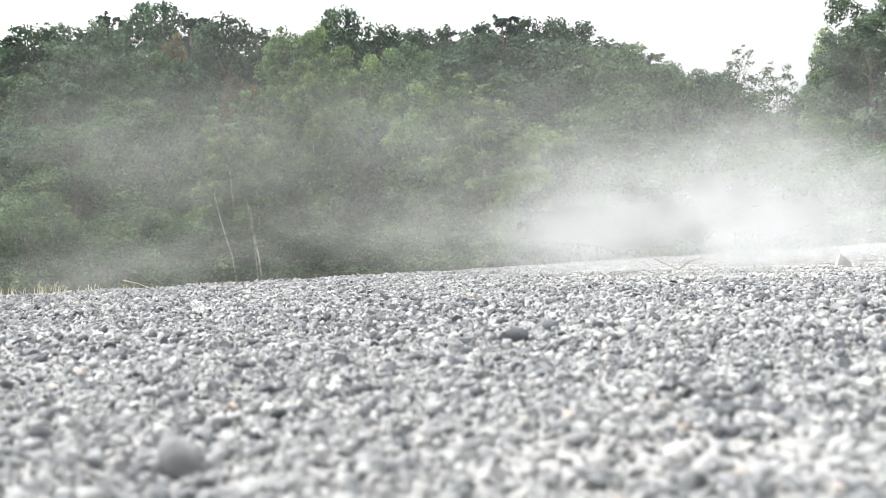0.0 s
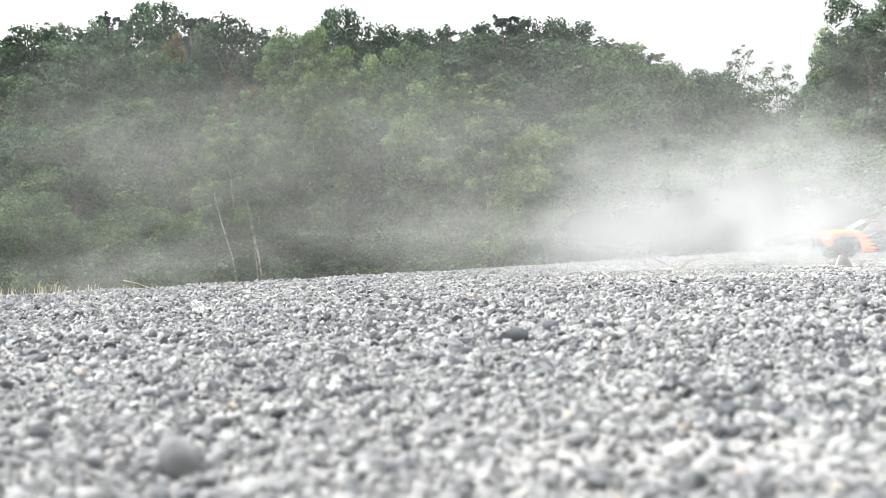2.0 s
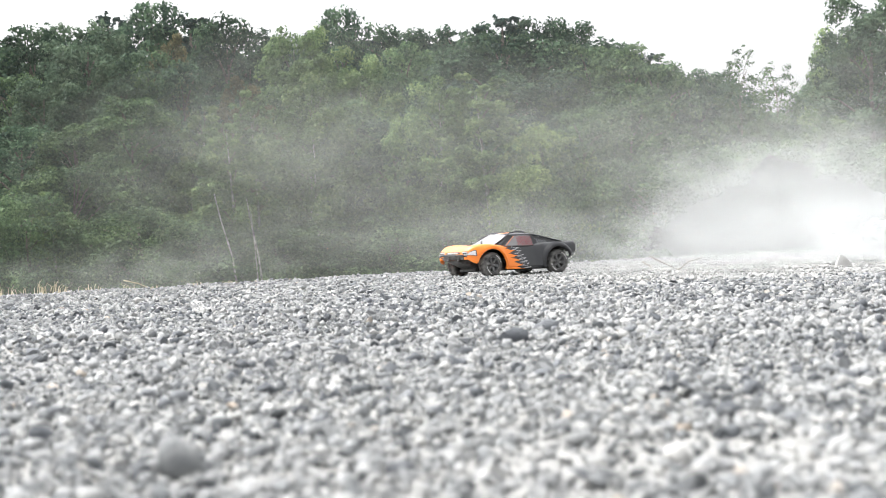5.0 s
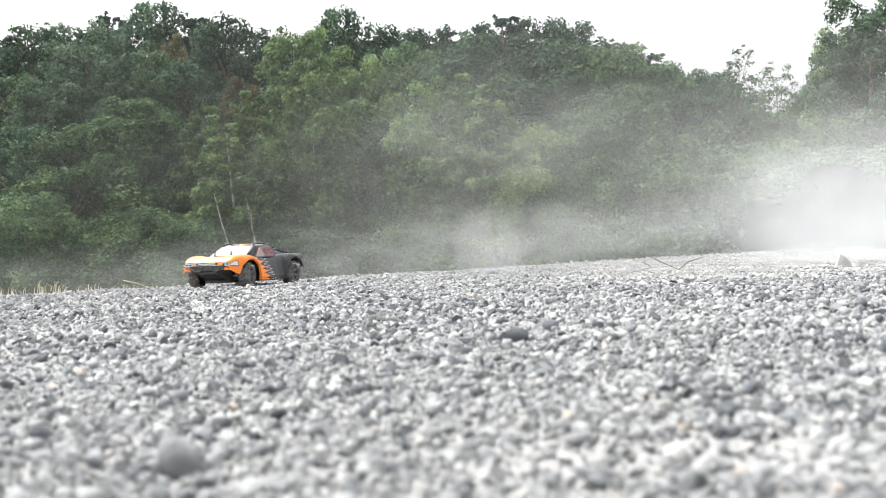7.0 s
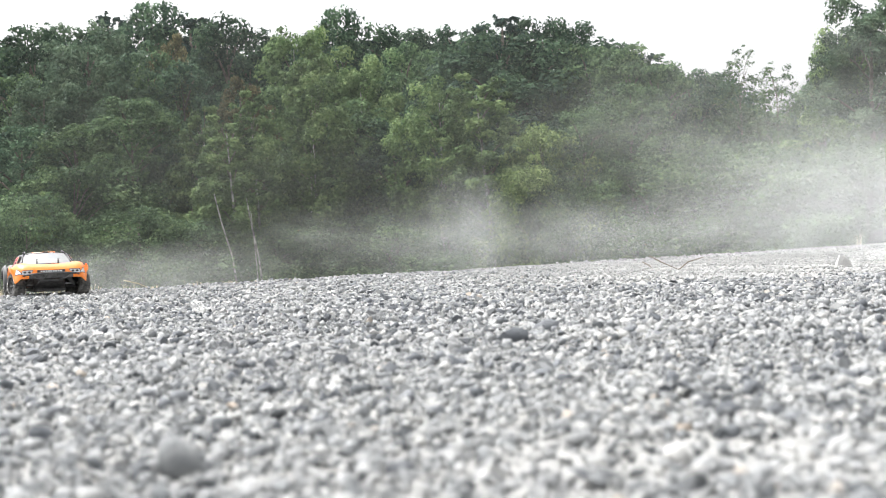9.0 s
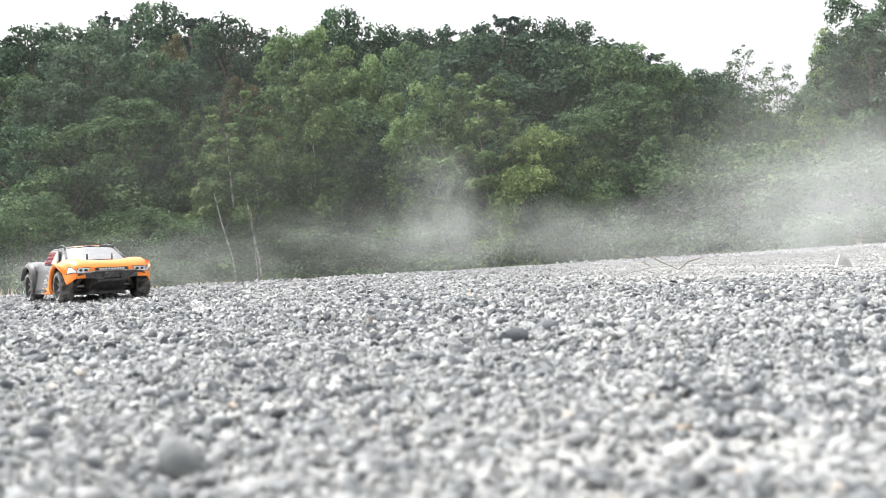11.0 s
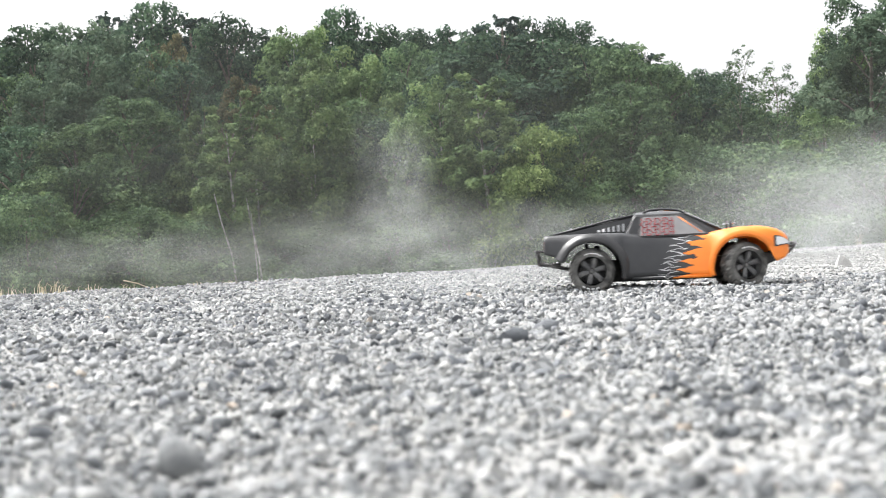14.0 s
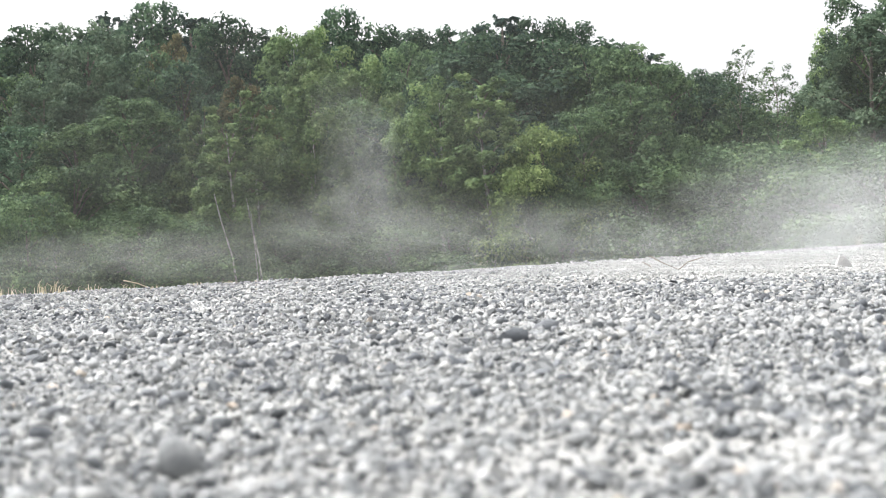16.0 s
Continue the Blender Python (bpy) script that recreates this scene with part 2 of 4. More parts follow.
def build_gravel():
    rng = np.random.default_rng(7)

    def sizes(n, median, spread):
        return np.clip(median * np.exp(rng.normal(0, spread, n)), 0.004, 0.034)

    def thin(xy):
        keep = xy[:, 1] < edge_y(xy[:, 0]) + 0.12
        return xy[keep]

    def bare(xy, share):
        """Fewer stones on a sandy patch close by."""
        e = ((xy[:, 0] - 0.12) / 0.14) ** 2 + ((xy[:, 1] - 0.62) / 0.09) ** 2
        return xy[(e > 1) | (rng.uniform(size=len(xy)) > share * (1.2 - e))]

    xy = bare(scatter(rng, 0.40, 1.35, 15000, 1.25), 0.6)
    stone_field("near_gravel", rng, xy, np.minimum(sizes(len(xy), 0.0064, 0.40), 0.0165), 11, STONE, "loose grey crushed stones, finger-nail sized")
    xy = bare(scatter(rng, 0.40, 1.5, 15000, 1.25), 0.45)
    stone_field("grit", rng, xy, sizes(len(xy), 0.0048, 0.2), 7, STONE, "fine grey grit between the stones", 0.0)
    xy = scatter(rng, 1.35, 3.3, 11500)
    stone_field("middle_gravel", rng, xy, np.minimum(sizes(len(xy), 0.0080, 0.36), 0.0185), 8, STONE, "loose grey crushed stones on the flat")
    xy = thin(scatter(rng, 3.3, 8.0, 2850))
    rough = np.clip((0.9 - xy[:, 0]) / 1.2, 0, 1)
    s = sizes(len(xy), 0.0108, 0.32) * (0.62 + 0.38 * rough)
    a = rough + rng.uniform(-0.3, 0.3, len(xy)) > 0.4
    stone_field("far_gravel", rng, xy[a], s[a], 8, STONE, "loose grey stones towards the rim")
    stone_field("dusty_gravel", rng, xy[~a], s[~a], 8, STONE_DUSTY, "fine pale stones coated with dust")
    xy = thin(scatter(rng, 8.0, 15.5, 350))
    stone_field("rim_gravel", rng, xy, sizes(len(xy), 0.017, 0.3), 7, STONE_DUSTY, "pale dusty stones along the rim")
    xy = scatter(rng, 0.75, 3.4, 230)
    stone_field("dark_gravel", rng, xy, np.clip(0.0125 * np.exp(rng.normal(0, 0.22, len(xy))), 0.008, 0.019), 11, STONE_DARK, "darker blue-grey stones among the gravel", 0.1)
    # the flat beside and behind the camera
    xy = np.stack([rng.uniform(-4.5, 4.5, 7000), rng.uniform(-1.5, 5.6, 7000)], -1)
    xy = thin(xy[(np.abs(xy[:, 0]) > 0.43 * xy[:, 1] + 0.05) & (np.hypot(xy[:, 0], xy[:, 1]) > 0.25)])
    stone_field("outer_gravel", rng, xy, sizes(len(xy), 0.015, 0.3), 7, STONE, "loose grey stones round the open flat")
    # single stones that stand out, and three hundred lying nearest
    big = [(-0.024, 0.595, 0.014), (-0.200, 0.961, 0.017), (0.159, 0.734, 0.018), (0.088, 2.082, 0.020), (0.075, 1.413, 0.034), (0.055, 0.558, 0.011), (0.285, 0.919, 0.015), (-0.274, 0.895, 0.017), (-0.233, 0.985, 0.016), (0.074, 1.014, 0.016), (0.087, 0.972, 0.014), (0.183, 0.726, 0.013), (0.187, 0.696, 0.013), (-0.093, 2.249, 0.022), (0.121, 1.542, 0.030), (0.517, 2.077, 0.024), (-0.187, 1.173, 0.018), (-0.353, 1.382, 0.020), (-0.372, 1.784, 0.020), (-0.462, 1.437, 0.020)]
    shapes = []
    for k in range(14):
        v, f = hull_stone(rng, 17)
        shapes.append([mesh_from("stone", v, f, mt, True) for mt in (STONE, STONE_DARK)])
    spots = [(x, y, s, 1) for x, y, s in big]
    near = bare(scatter(rng, 0.50, 1.0, 2400), 0.7)
    near = near[np.argsort(near[:, 1])][:278]
    spots += [(x, y, float(s), 0) for (x, y), s in zip(near, np.minimum(sizes(len(near), 0.0070, 0.30), 0.0105))]
    for k, (x, y, s, dark) in enumerate(spots):
        ob = new("stone", shapes[k % 14][dark])
        ob.parent = ground
        ob.matrix_basis = Matrix.LocRotScale((x, y, float(ground_z(x, y)) + s * 0.22), Euler(rng.uniform(-0.6, 0.6, 3) * Vector((0.5, 0.5, 5))), (s * 1.15, s, s * 0.72))

    # a round grey stone close by, and a pale pointed rock out on the flat
    v, f = hull_stone(rng, 26)
    ob = new("stone", mesh_from("stone", v, f, STONE_MID, True))
    ob.parent = ground
    ob.matrix_basis = Matrix.LocRotScale((-0.130, 0.612, float(ground_z(-0.13, 0.612)) + 0.0075), Euler((0.9, 0.4, 0.5)), (0.027, 0.025, 0.022))
    bm = bmesh.new()
    for p in ((-0.026, -0.018, -0.012), (0.034, -0.016, -0.012), (0.030, 0.020, -0.012), (-0.022, 0.022, -0.012), (-0.010, -0.006, 0.038), (-0.004, 0.010, 0.036), (-0.024, -0.012, 0.012), (0.022, -0.010, 0.014), (0.020, 0.012, 0.012), (0.006, -0.012, 0.030)):
        bm.verts.new(p)
    bmesh.ops.convex_hull(bm, input=bm.verts[:])
    bmesh.ops.bevel(bm, geom=bm.edges[:], offset=0.0016, segments=1, affect="EDGES")
    rock = part("pointed_rock", bm, STONE_PALE, None, "", False)
    rock.matrix_basis = pose(1.30, 4.2, float(ground_z(1.30, 4.2)) + 0.004, 0, 0, 12)
    tagged(rock, "pale grey pointed rock lying on the gravel", "rock")


build_gravel()


# ---- the wood ----
def leaf_cards(rng, centre, normal, size, droop=0.0):
    """Small single leaves, each one a pointed triangle along its own midrib."""
    n = len(centre)
    t = rng.normal(size=(n, 3))
    t[:, 2] -= droop
    t -= (t * normal).sum(1)[:, None] * normal * 0.7
    t /= np.linalg.norm(t, axis=1)[:, None]
    b = np.cross(normal, t)
    b /= np.linalg.norm(b, axis=1)[:, None] + 1e-6
    w = size * rng.uniform(0.38, 0.6, n)
    v = np.stack([centre - t * size[:, None] * 0.45 + b * w[:, None], centre + t * size[:, None] * 0.75, centre - t * size[:, None] * 0.45 - b * w[:, None]], 1)
    return v.reshape(-1, 3)


def build_tree(name, seed, height, spread, crown_low, leaf, bark, clumps, leaves, leaf_size, label, shape="round", trunk_r=0.13, droop=0.0, lean=0.0, fill=1.0):
    rng = np.random.default_rng(seed)
    tree = new(name)
    tagged(tree, label, "shrub" if "shrub" in name else "tree", group="wood behind the gravel flat")
    top = Vector((lean * height, 0, height * 0.93))
    pts, rad = [], []
    for i in range(9):
        s = i / 8
        pts.append((top.x * s * s + 0.06 * math.sin(5 * s + seed), 0.06 * math.cos(4 * s + seed), top.z * s))
        rad.append(trunk_r * (1 - 0.88 * s) * (1.35 if i == 0 else 1))
    v, f = tube_arrays(pts, rad, 8)
    part("trunk", mesh_from("trunk", v, f, bark, True), None, tree)
    lo = height * crown_low
    clumps = int(clumps * 1.6)
    cs, rs = [], []
    for k in range(clumps):
        s = (k + rng.uniform(0, 1)) / clumps
        z = lo + (height - lo) * s
        if shape == "round":
            w = math.sqrt(max(0.04, 1 - (2 * s - 0.85) ** 2 / 1.35))
        elif shape == "spire":
            w = 0.25 + 0.85 * (1 - s) ** 0.75 * min(1, 0.35 + s * 4)
        elif shape == "oval":
            w = 0.3 + 0.7 * math.sin(math.pi * min(1, 0.12 + 0.85 * s)) ** 0.8
        else:
            w = math.sqrt(max(0.05, 1 - s * s))
        a = rng.uniform(0, 2 * math.pi)
        r = spread * w * rng.uniform(0.35, 1.0) ** 0.6 * (1 + 0.18 * math.sin(3 * a + seed))
        cs.append((math.cos(a) * r + top.x * s * s, math.sin(a) * r, z + rng.normal() * 0.15))
        rs.append(spread * rng.uniform(0.11, 0.27) * ((0.25 + 0.75 * w) if shape == "spire" else (0.6 + 0.4 * w)) * fill)
    cs, rs = np.array(cs), np.array(rs)
    share = rs ** 2 / (rs ** 2).sum()
    cnt = np.maximum(12, (share * leaves * 1.4)).astype(int)
    idx = np.repeat(np.arange(clumps), cnt)
    d = rng.normal(size=(len(idx), 3))
    d /= np.linalg.norm(d, axis=1)[:, None]
    d[:, 2] = np.abs(d[:, 2]) * np.where(rng.uniform(size=len(idx)) < 0.72, 1, -1)
    rr = rs[idx] * rng.uniform(0.25, 1.12, len(idx)) ** 0.5
    c = cs[idx] + d * rr[:, None] * np.array([1.05, 1.05, 0.8])
    c[:, 2] -= droop * rng.uniform(0, 1, len(idx)) ** 2 * rs[idx] * 2.0
    nrm = d + rng.normal(size=d.shape) * 0.38 + np.array([0, 0, 0.35])
    nrm /= np.linalg.norm(nrm, axis=1)[:, None]
    size = leaf_size * 0.86 * rng.uniform(0.5, 1.3, len(idx))
    v = leaf_cards(rng, c, nrm, size, droop * 2)
    f = np.arange(len(v)).reshape(-1, 3)
    part("crown", mesh_from("crown", v, f, LEAF[leaf]), None, tree)
    vs, fs, base = [], [], 0
    for k in range(0, clumps, max(1, clumps // 18)):
        q = Vector(cs[k])
        s0 = max(0.12, min(0.9, (q.z - 0.25 * spread) / top.z - 0.08))
        p0 = Vector((top.x * s0 * s0, 0, top.z * s0))
        mid = p0.lerp(q, 0.55) + Vector((0, 0, 0.12 * (q - p0).length))
        v, f = tube_arrays([p0, mid, q], [trunk_r * 0.4 * (1 - 0.6 * s0), trunk_r * 0.25, trunk_r * 0.08], 5)
        vs += v
        fs += [tuple(i + base for i in t) for t in f]
        base += len(v)
    part("branchwork", mesh_from("branchwork", [q[:] for q in vs], fs, BARK, True), None, tree)
    return tree


BASE_Z = -1.1


def build_wood():
    kinds = {
        "birch": build_tree("birch_tree", 3, 10, 2.3, 0.22, "birch", BIRCH_BARK, 70, 13000, 0.15, "light green birch with drooping twigs and pale trunk", "oval", 0.09, 0.5, -0.01),
        "birch2": build_tree("birch_tree", 8, 10, 1.9, 0.30, "birch", BIRCH_BARK, 60, 11000, 0.15, "slender light green birch with a thin pale trunk", "spire", 0.08, 0.6, -0.03),
        "oak": build_tree("oak_tree", 5, 10, 3.4, 0.15, "oak", BARK, 85, 15000, 0.17, "broad dark green oak in full leaf", "round", 0.2),
        "oak2": build_tree("oak_tree", 15, 10, 3.0, 0.2, "oak", BARK, 60, 12000, 0.17, "dark green oak with an uneven crown", "oval", 0.18),
        "maple": build_tree("maple_tree", 6, 10, 2.8, 0.12, "maple", BARK, 85, 14000, 0.16, "mid-green maple in full leaf", "oval", 0.15),
        "rowan": build_tree("rowan_tree", 21, 10, 2.2, 0.25, "rowan", BARK, 60, 9000, 0.15, "tree with browning dry leaves", "oval", 0.12),
        "pine": build_tree("pine_tree", 9, 10, 1.9, 0.35, "pine", BARK, 70, 10000, 0.15, "dark pine with ragged top", "spire", 0.14, 0.1, 0.0, 0.9),
        "poplar": build_tree("poplar_tree", 17, 10, 1.9, 0.10, "poplar", BARK, 90, 14000, 0.13, "tall silvery green poplar with drooping sprays", "oval", 0.13, 0.6),
        "bush": build_tree("willow_shrub", 12, 5, 2.6, 0.03, "willow", BARK, 80, 14000, 0.11, "rounded pale green willow shrub", "dome", 0.07),
        "shrub": build_tree("hazel_shrub", 31, 3.5, 2.5, 0.03, "maple", BARK, 80, 12500, 0.095, "low mid-green hazel shrub", "dome", 0.06),
        "thin": build_tree("aspen_tree", 41, 10, 1.6, 0.12, "maple", BARK, 105, 7500, 0.095, "thin aspen with sparse open crown", "spire", 0.06, 0.3, 0.0, 1.15),
    }
    # kind, bearing across the view, height of the top above eye level over distance (x 1000), distance, width factor
    rows = [
        *((("oak", "oak2", "maple")[k % 3], -345 + k * 77, float(np.interp(-345 + k * 77, [-345, -250, -140, 60, 110, 180, 230, 350], [165, 178, 162, 162, 155, 128, 105, 85])), 74, 1.7) for k in range(10)),
        ("pine", -340, 172, 68, 1.2), ("oak", -312, 182, 66, 1.0), ("oak2", -275, 176, 67, 1.0), ("pine", -248, 196, 69, 1.1), ("oak", -215, 196, 66, 0.9), ("pine", -190, 192, 64, 1.2), ("oak", -160, 184, 63, 0.9), ("oak2", -145, 170, 65, 0.9),
        ("oak2", -110, 165, 69, 0.9), ("oak", -72, 186, 65, 0.7), ("pine", -60, 172, 66, 1.2), ("oak2", -30, 168, 67, 0.9), ("oak", 0, 165, 68, 0.9), ("oak2", 22, 168, 66, 0.9), ("pine", 52, 182, 65, 1.2), ("oak", 78, 172, 67, 0.8), ("oak2", 102, 168, 66, 0.8), ("oak", 140, 150, 64, 0.9), ("pine", 163, 146, 66, 1.3), ("oak", 196, 124, 62, 0.9), ("oak2", 222, 118, 64, 0.9), ("oak", 250, 92, 66, 1.0), ("oak", 290, 84, 68, 1.0), ("oak2", 330, 90, 66, 1.0),
        ("maple", -332, 150, 55, 0.9), ("poplar", -270, 190, 54, 1.15), ("poplar", -245, 166, 53, 0.9), ("poplar", -305, 146, 52, 1.0), ("maple", -222, 160, 56, 0.8), ("oak", -196, 150, 55, 0.8), ("birch", -110, 178, 58, 0.9), ("rowan", -152, 138, 50, 0.6), ("rowan", -208, 173, 57, 0.6), ("birch", -92, 160, 56, 1.0), ("maple", -120, 130, 52, 0.9), ("birch", -58, 150, 54, 0.9), ("maple", -25, 158, 57, 0.9), ("oak", 52, 161, 55, 1.25), ("oak2", 70, 148, 56, 0.9), ("maple", 120, 152, 54, 1.0), ("maple", 150, 150, 51, 0.85), ("maple", 172, 138, 50, 0.75), ("oak", 200, 128, 53, 0.8), ("oak", 180, 112, 54, 0.8), ("maple", 212, 96, 55, 0.9), ("oak2", 5, 130, 52, 0.9),
        ("birch2", -185, 118, 46, 0.9), ("birch2", -142, 128, 46, 0.9), ("maple", -238, 128, 47, 0.9), ("maple", -282, 108, 46, 0.9), ("oak", -325, 108, 47, 0.9), ("birch2", -100, 118, 45, 0.9), ("maple", -68, 118, 46, 0.9), ("oak2", -35, 100, 45, 0.9), ("birch", 2, 132, 43, 0.8), ("birch2", 38, 134, 42.5, 1.3), ("birch2", -158, 112, 42.5, 1.1), ("birch", -96, 140, 44, 0.8), ("maple", 132, 106, 44, 0.9), ("oak2", 20, 92, 46, 0.9), ("maple", 175, 92, 45, 0.8), ("oak", 100, 100, 47, 0.8),
        ("bush", 80, 91, 41, 0.80), ("maple", 112, 104, 41.5, 0.62), ("shrub", 92, 52, 40, 0.7), ("maple", 150, 122, 43, 0.8), ("shrub", 160, 66, 41, 1.2), ("shrub", 205, 70, 42, 1.2), ("shrub", -322, 56, 40, 0.9), ("birch2", -300, 60, 41, 0.8), ("shrub", -235, 44, 40, 1.1), ("shrub", -190, 34, 42, 1.2), ("shrub", -130, 28, 43, 1.1), ("shrub", -90, 30, 43, 1.2), ("shrub", -40, 30, 43, 1.2), ("shrub", 5, 28, 43, 1.2), ("shrub", -285, 76, 44, 1.2), ("shrub", 245, 72, 41, 1.3), ("shrub", 290, 66, 39, 1.3), ("shrub", 345, 70, 38, 1.3),
        ("thin", 237, 150, 50, 0.9), ("thin", 265, 136, 48, 1.1), ("thin", 252, 112, 52, 1.2), ("maple", 312, 128, 50, 0.8), ("poplar", 340, 186, 47, 1.15), ("poplar", 326, 160, 49, 1.0), ("birch", 318, 158, 51, 0.8), ("oak", 326, 150, 56, 0.7), ("birch", 300, 96, 40, 0.9),
    ]
    # two bare leaning stems before the dark understorey
    for b0, b1, z0, z1, r in ((-159, -176, -0.6, 2.3, 0.028), (-140, -151, -0.9, 2.1, 0.027), (-144, -148, -0.9, 1.7, 0.018)):
        stem = tagged(new("birch_sapling"), "thin pale leaning bare birch sapling", "sapling", group="wood behind the gravel flat")
        stem.matrix_basis = pose(b0 * 0.0405, 40.5, BASE_Z)
        dx = (b1 - b0) * 0.0405
        v, f = tube_arrays([(0, 0, -0.1), (dx * 0.3, 0, (z1 - BASE_Z) * 0.42), (dx * 0.75, 0.05, (z1 - BASE_Z) * 0.75), (dx, 0, z1 - BASE_Z)], [r * 1.3, r, r * 0.8, r * 0.4], 7)
        part("trunk", mesh_from("trunk", v, f, BIRCH_BARK, True), None, stem)
    rng = random.Random(4)
    used = set()
    for kind, bear, top, dist, wide in rows:
        src = kinds[kind]
        h0 = 5.0 if kind == "bush" else 3.5 if kind == "shrub" else 10.0
        h = 0.1 + top * dist / 1000 - BASE_Z
        m = pose(bear * dist / 1000, dist, BASE_Z - 0.05, 0, 0, rng.uniform(0, 360))
        if kind in used:
            ob = copy_thing(src, m)
        else:
            ob, used = src, used | {kind}
            ob.matrix_basis = m
        k = h / h0
        ob.scale = (k ** 0.5 * wide * 1.12, k ** 0.5 * wide * 1.12, k)


build_wood()


# ---- dry grass along the rim, and a dead twig ----
STRAW = make_bark("dry_straw", (0.42, 0.37, 0.25), (0.60, 0.55, 0.41))
TWIG = make_bark("dead_twig", (0.16, 0.13, 0.10), (0.30, 0.26, 0.21))


def grass_tuft(x, y, blades, tall, seed, arch=0.6):
    rng = random.Random(seed)
    vs, fs = [], []
    for _ in range(blades):
        a, h = rng.uniform(0, 6.283), tall * rng.uniform(0.45, 1.1)
        bx, by = rng.gauss(0, 0.02), rng.gauss(0, 0.02)
        out = h * rng.uniform(0.1, arch) * 1.3
        pts = [(bx, by, -0.01), (bx + math.cos(a) * out * 0.3, by + math.sin(a) * out * 0.3, h * 0.6), (bx + math.cos(a) * out, by + math.sin(a) * out, h * rng.uniform(0.75, 1.0))]
        v, f = tube_arrays(pts, [0.0016, 0.0012, 0.0004], 3)
        fs += [tuple(i + len(vs) for i in t) for t in f]
        vs += v
    ob = new("grass_tuft", mesh_from("grass_tuft", [q[:] for q in vs], fs, STRAW))
    ob.location = (x, y, float(ground_z(x, y)))
    return tagged(ob, "dry straw-coloured grass tuft at the gravel's rim", "grass", group="dry grass along the rim", kind="stuff")


def build_rim_plants():
    rng = random.Random(5)
    for x, n, tall in ((-1.70, 22, 0.075), (-1.64, 14, 0.055), (-1.86, 16, 0.05), (-1.78, 12, 0.04), (-1.95, 18, 0.06), (-1.52, 10, 0.035), (-1.40, 10, 0.03), (-1.28, 10, 0.025), (-1.12, 12, 0.02), (-1.0, 14, 0.022), (-0.9, 8, 0.02), (-0.78, 8, 0.015)):
        grass_tuft(x, float(edge_y(x)) - rng.uniform(0.0, 0.15), n, tall, int(x * -100))
    grass_tuft(4.25, float(edge_y(4.25)) - 0.1, 14, 0.16, 77, 0.4)
    straw = new("straw_stalk", mesh_from("straw_stalk", *[a for a in [[q[:] for q in tube_arrays([(-1.37, 5.5, 0.045), (-1.31, 5.5, 0.03), (-1.25, 5.52, 0.0)], [0.003, 0.003, 0.002], 5)[0]], tube_arrays([(0, 0, 0), (0, 0, 1), (0, 0, 2)], [1, 1, 1], 5)[1]]], STRAW))
    tagged(straw, "bent pale straw stalk lying on the gravel", "straw")
    twig = tagged(new("dead_twig"), "thin forked dead brown twig lying on gravel", "twig")
    for pts, r in (([(0.80, 5.0, 0.058), (0.845, 4.98, 0.03), (0.905, 4.96, 0.0)], 0.0022), ([(0.905, 4.96, 0.0), (0.945, 4.98, 0.028), (1.01, 5.0, 0.044)], 0.0026), ([(0.775, 5.02, 0.035), (0.80, 5.01, 0.02), (0.815, 5.0, 0.0)], 0.002)):
        v, f = tube_arrays(pts, [r, r, r * 0.6], 5)
        part("branch", mesh_from("branch", [q[:] for q in v], f, TWIG, True), None, twig)


build_rim_plants()


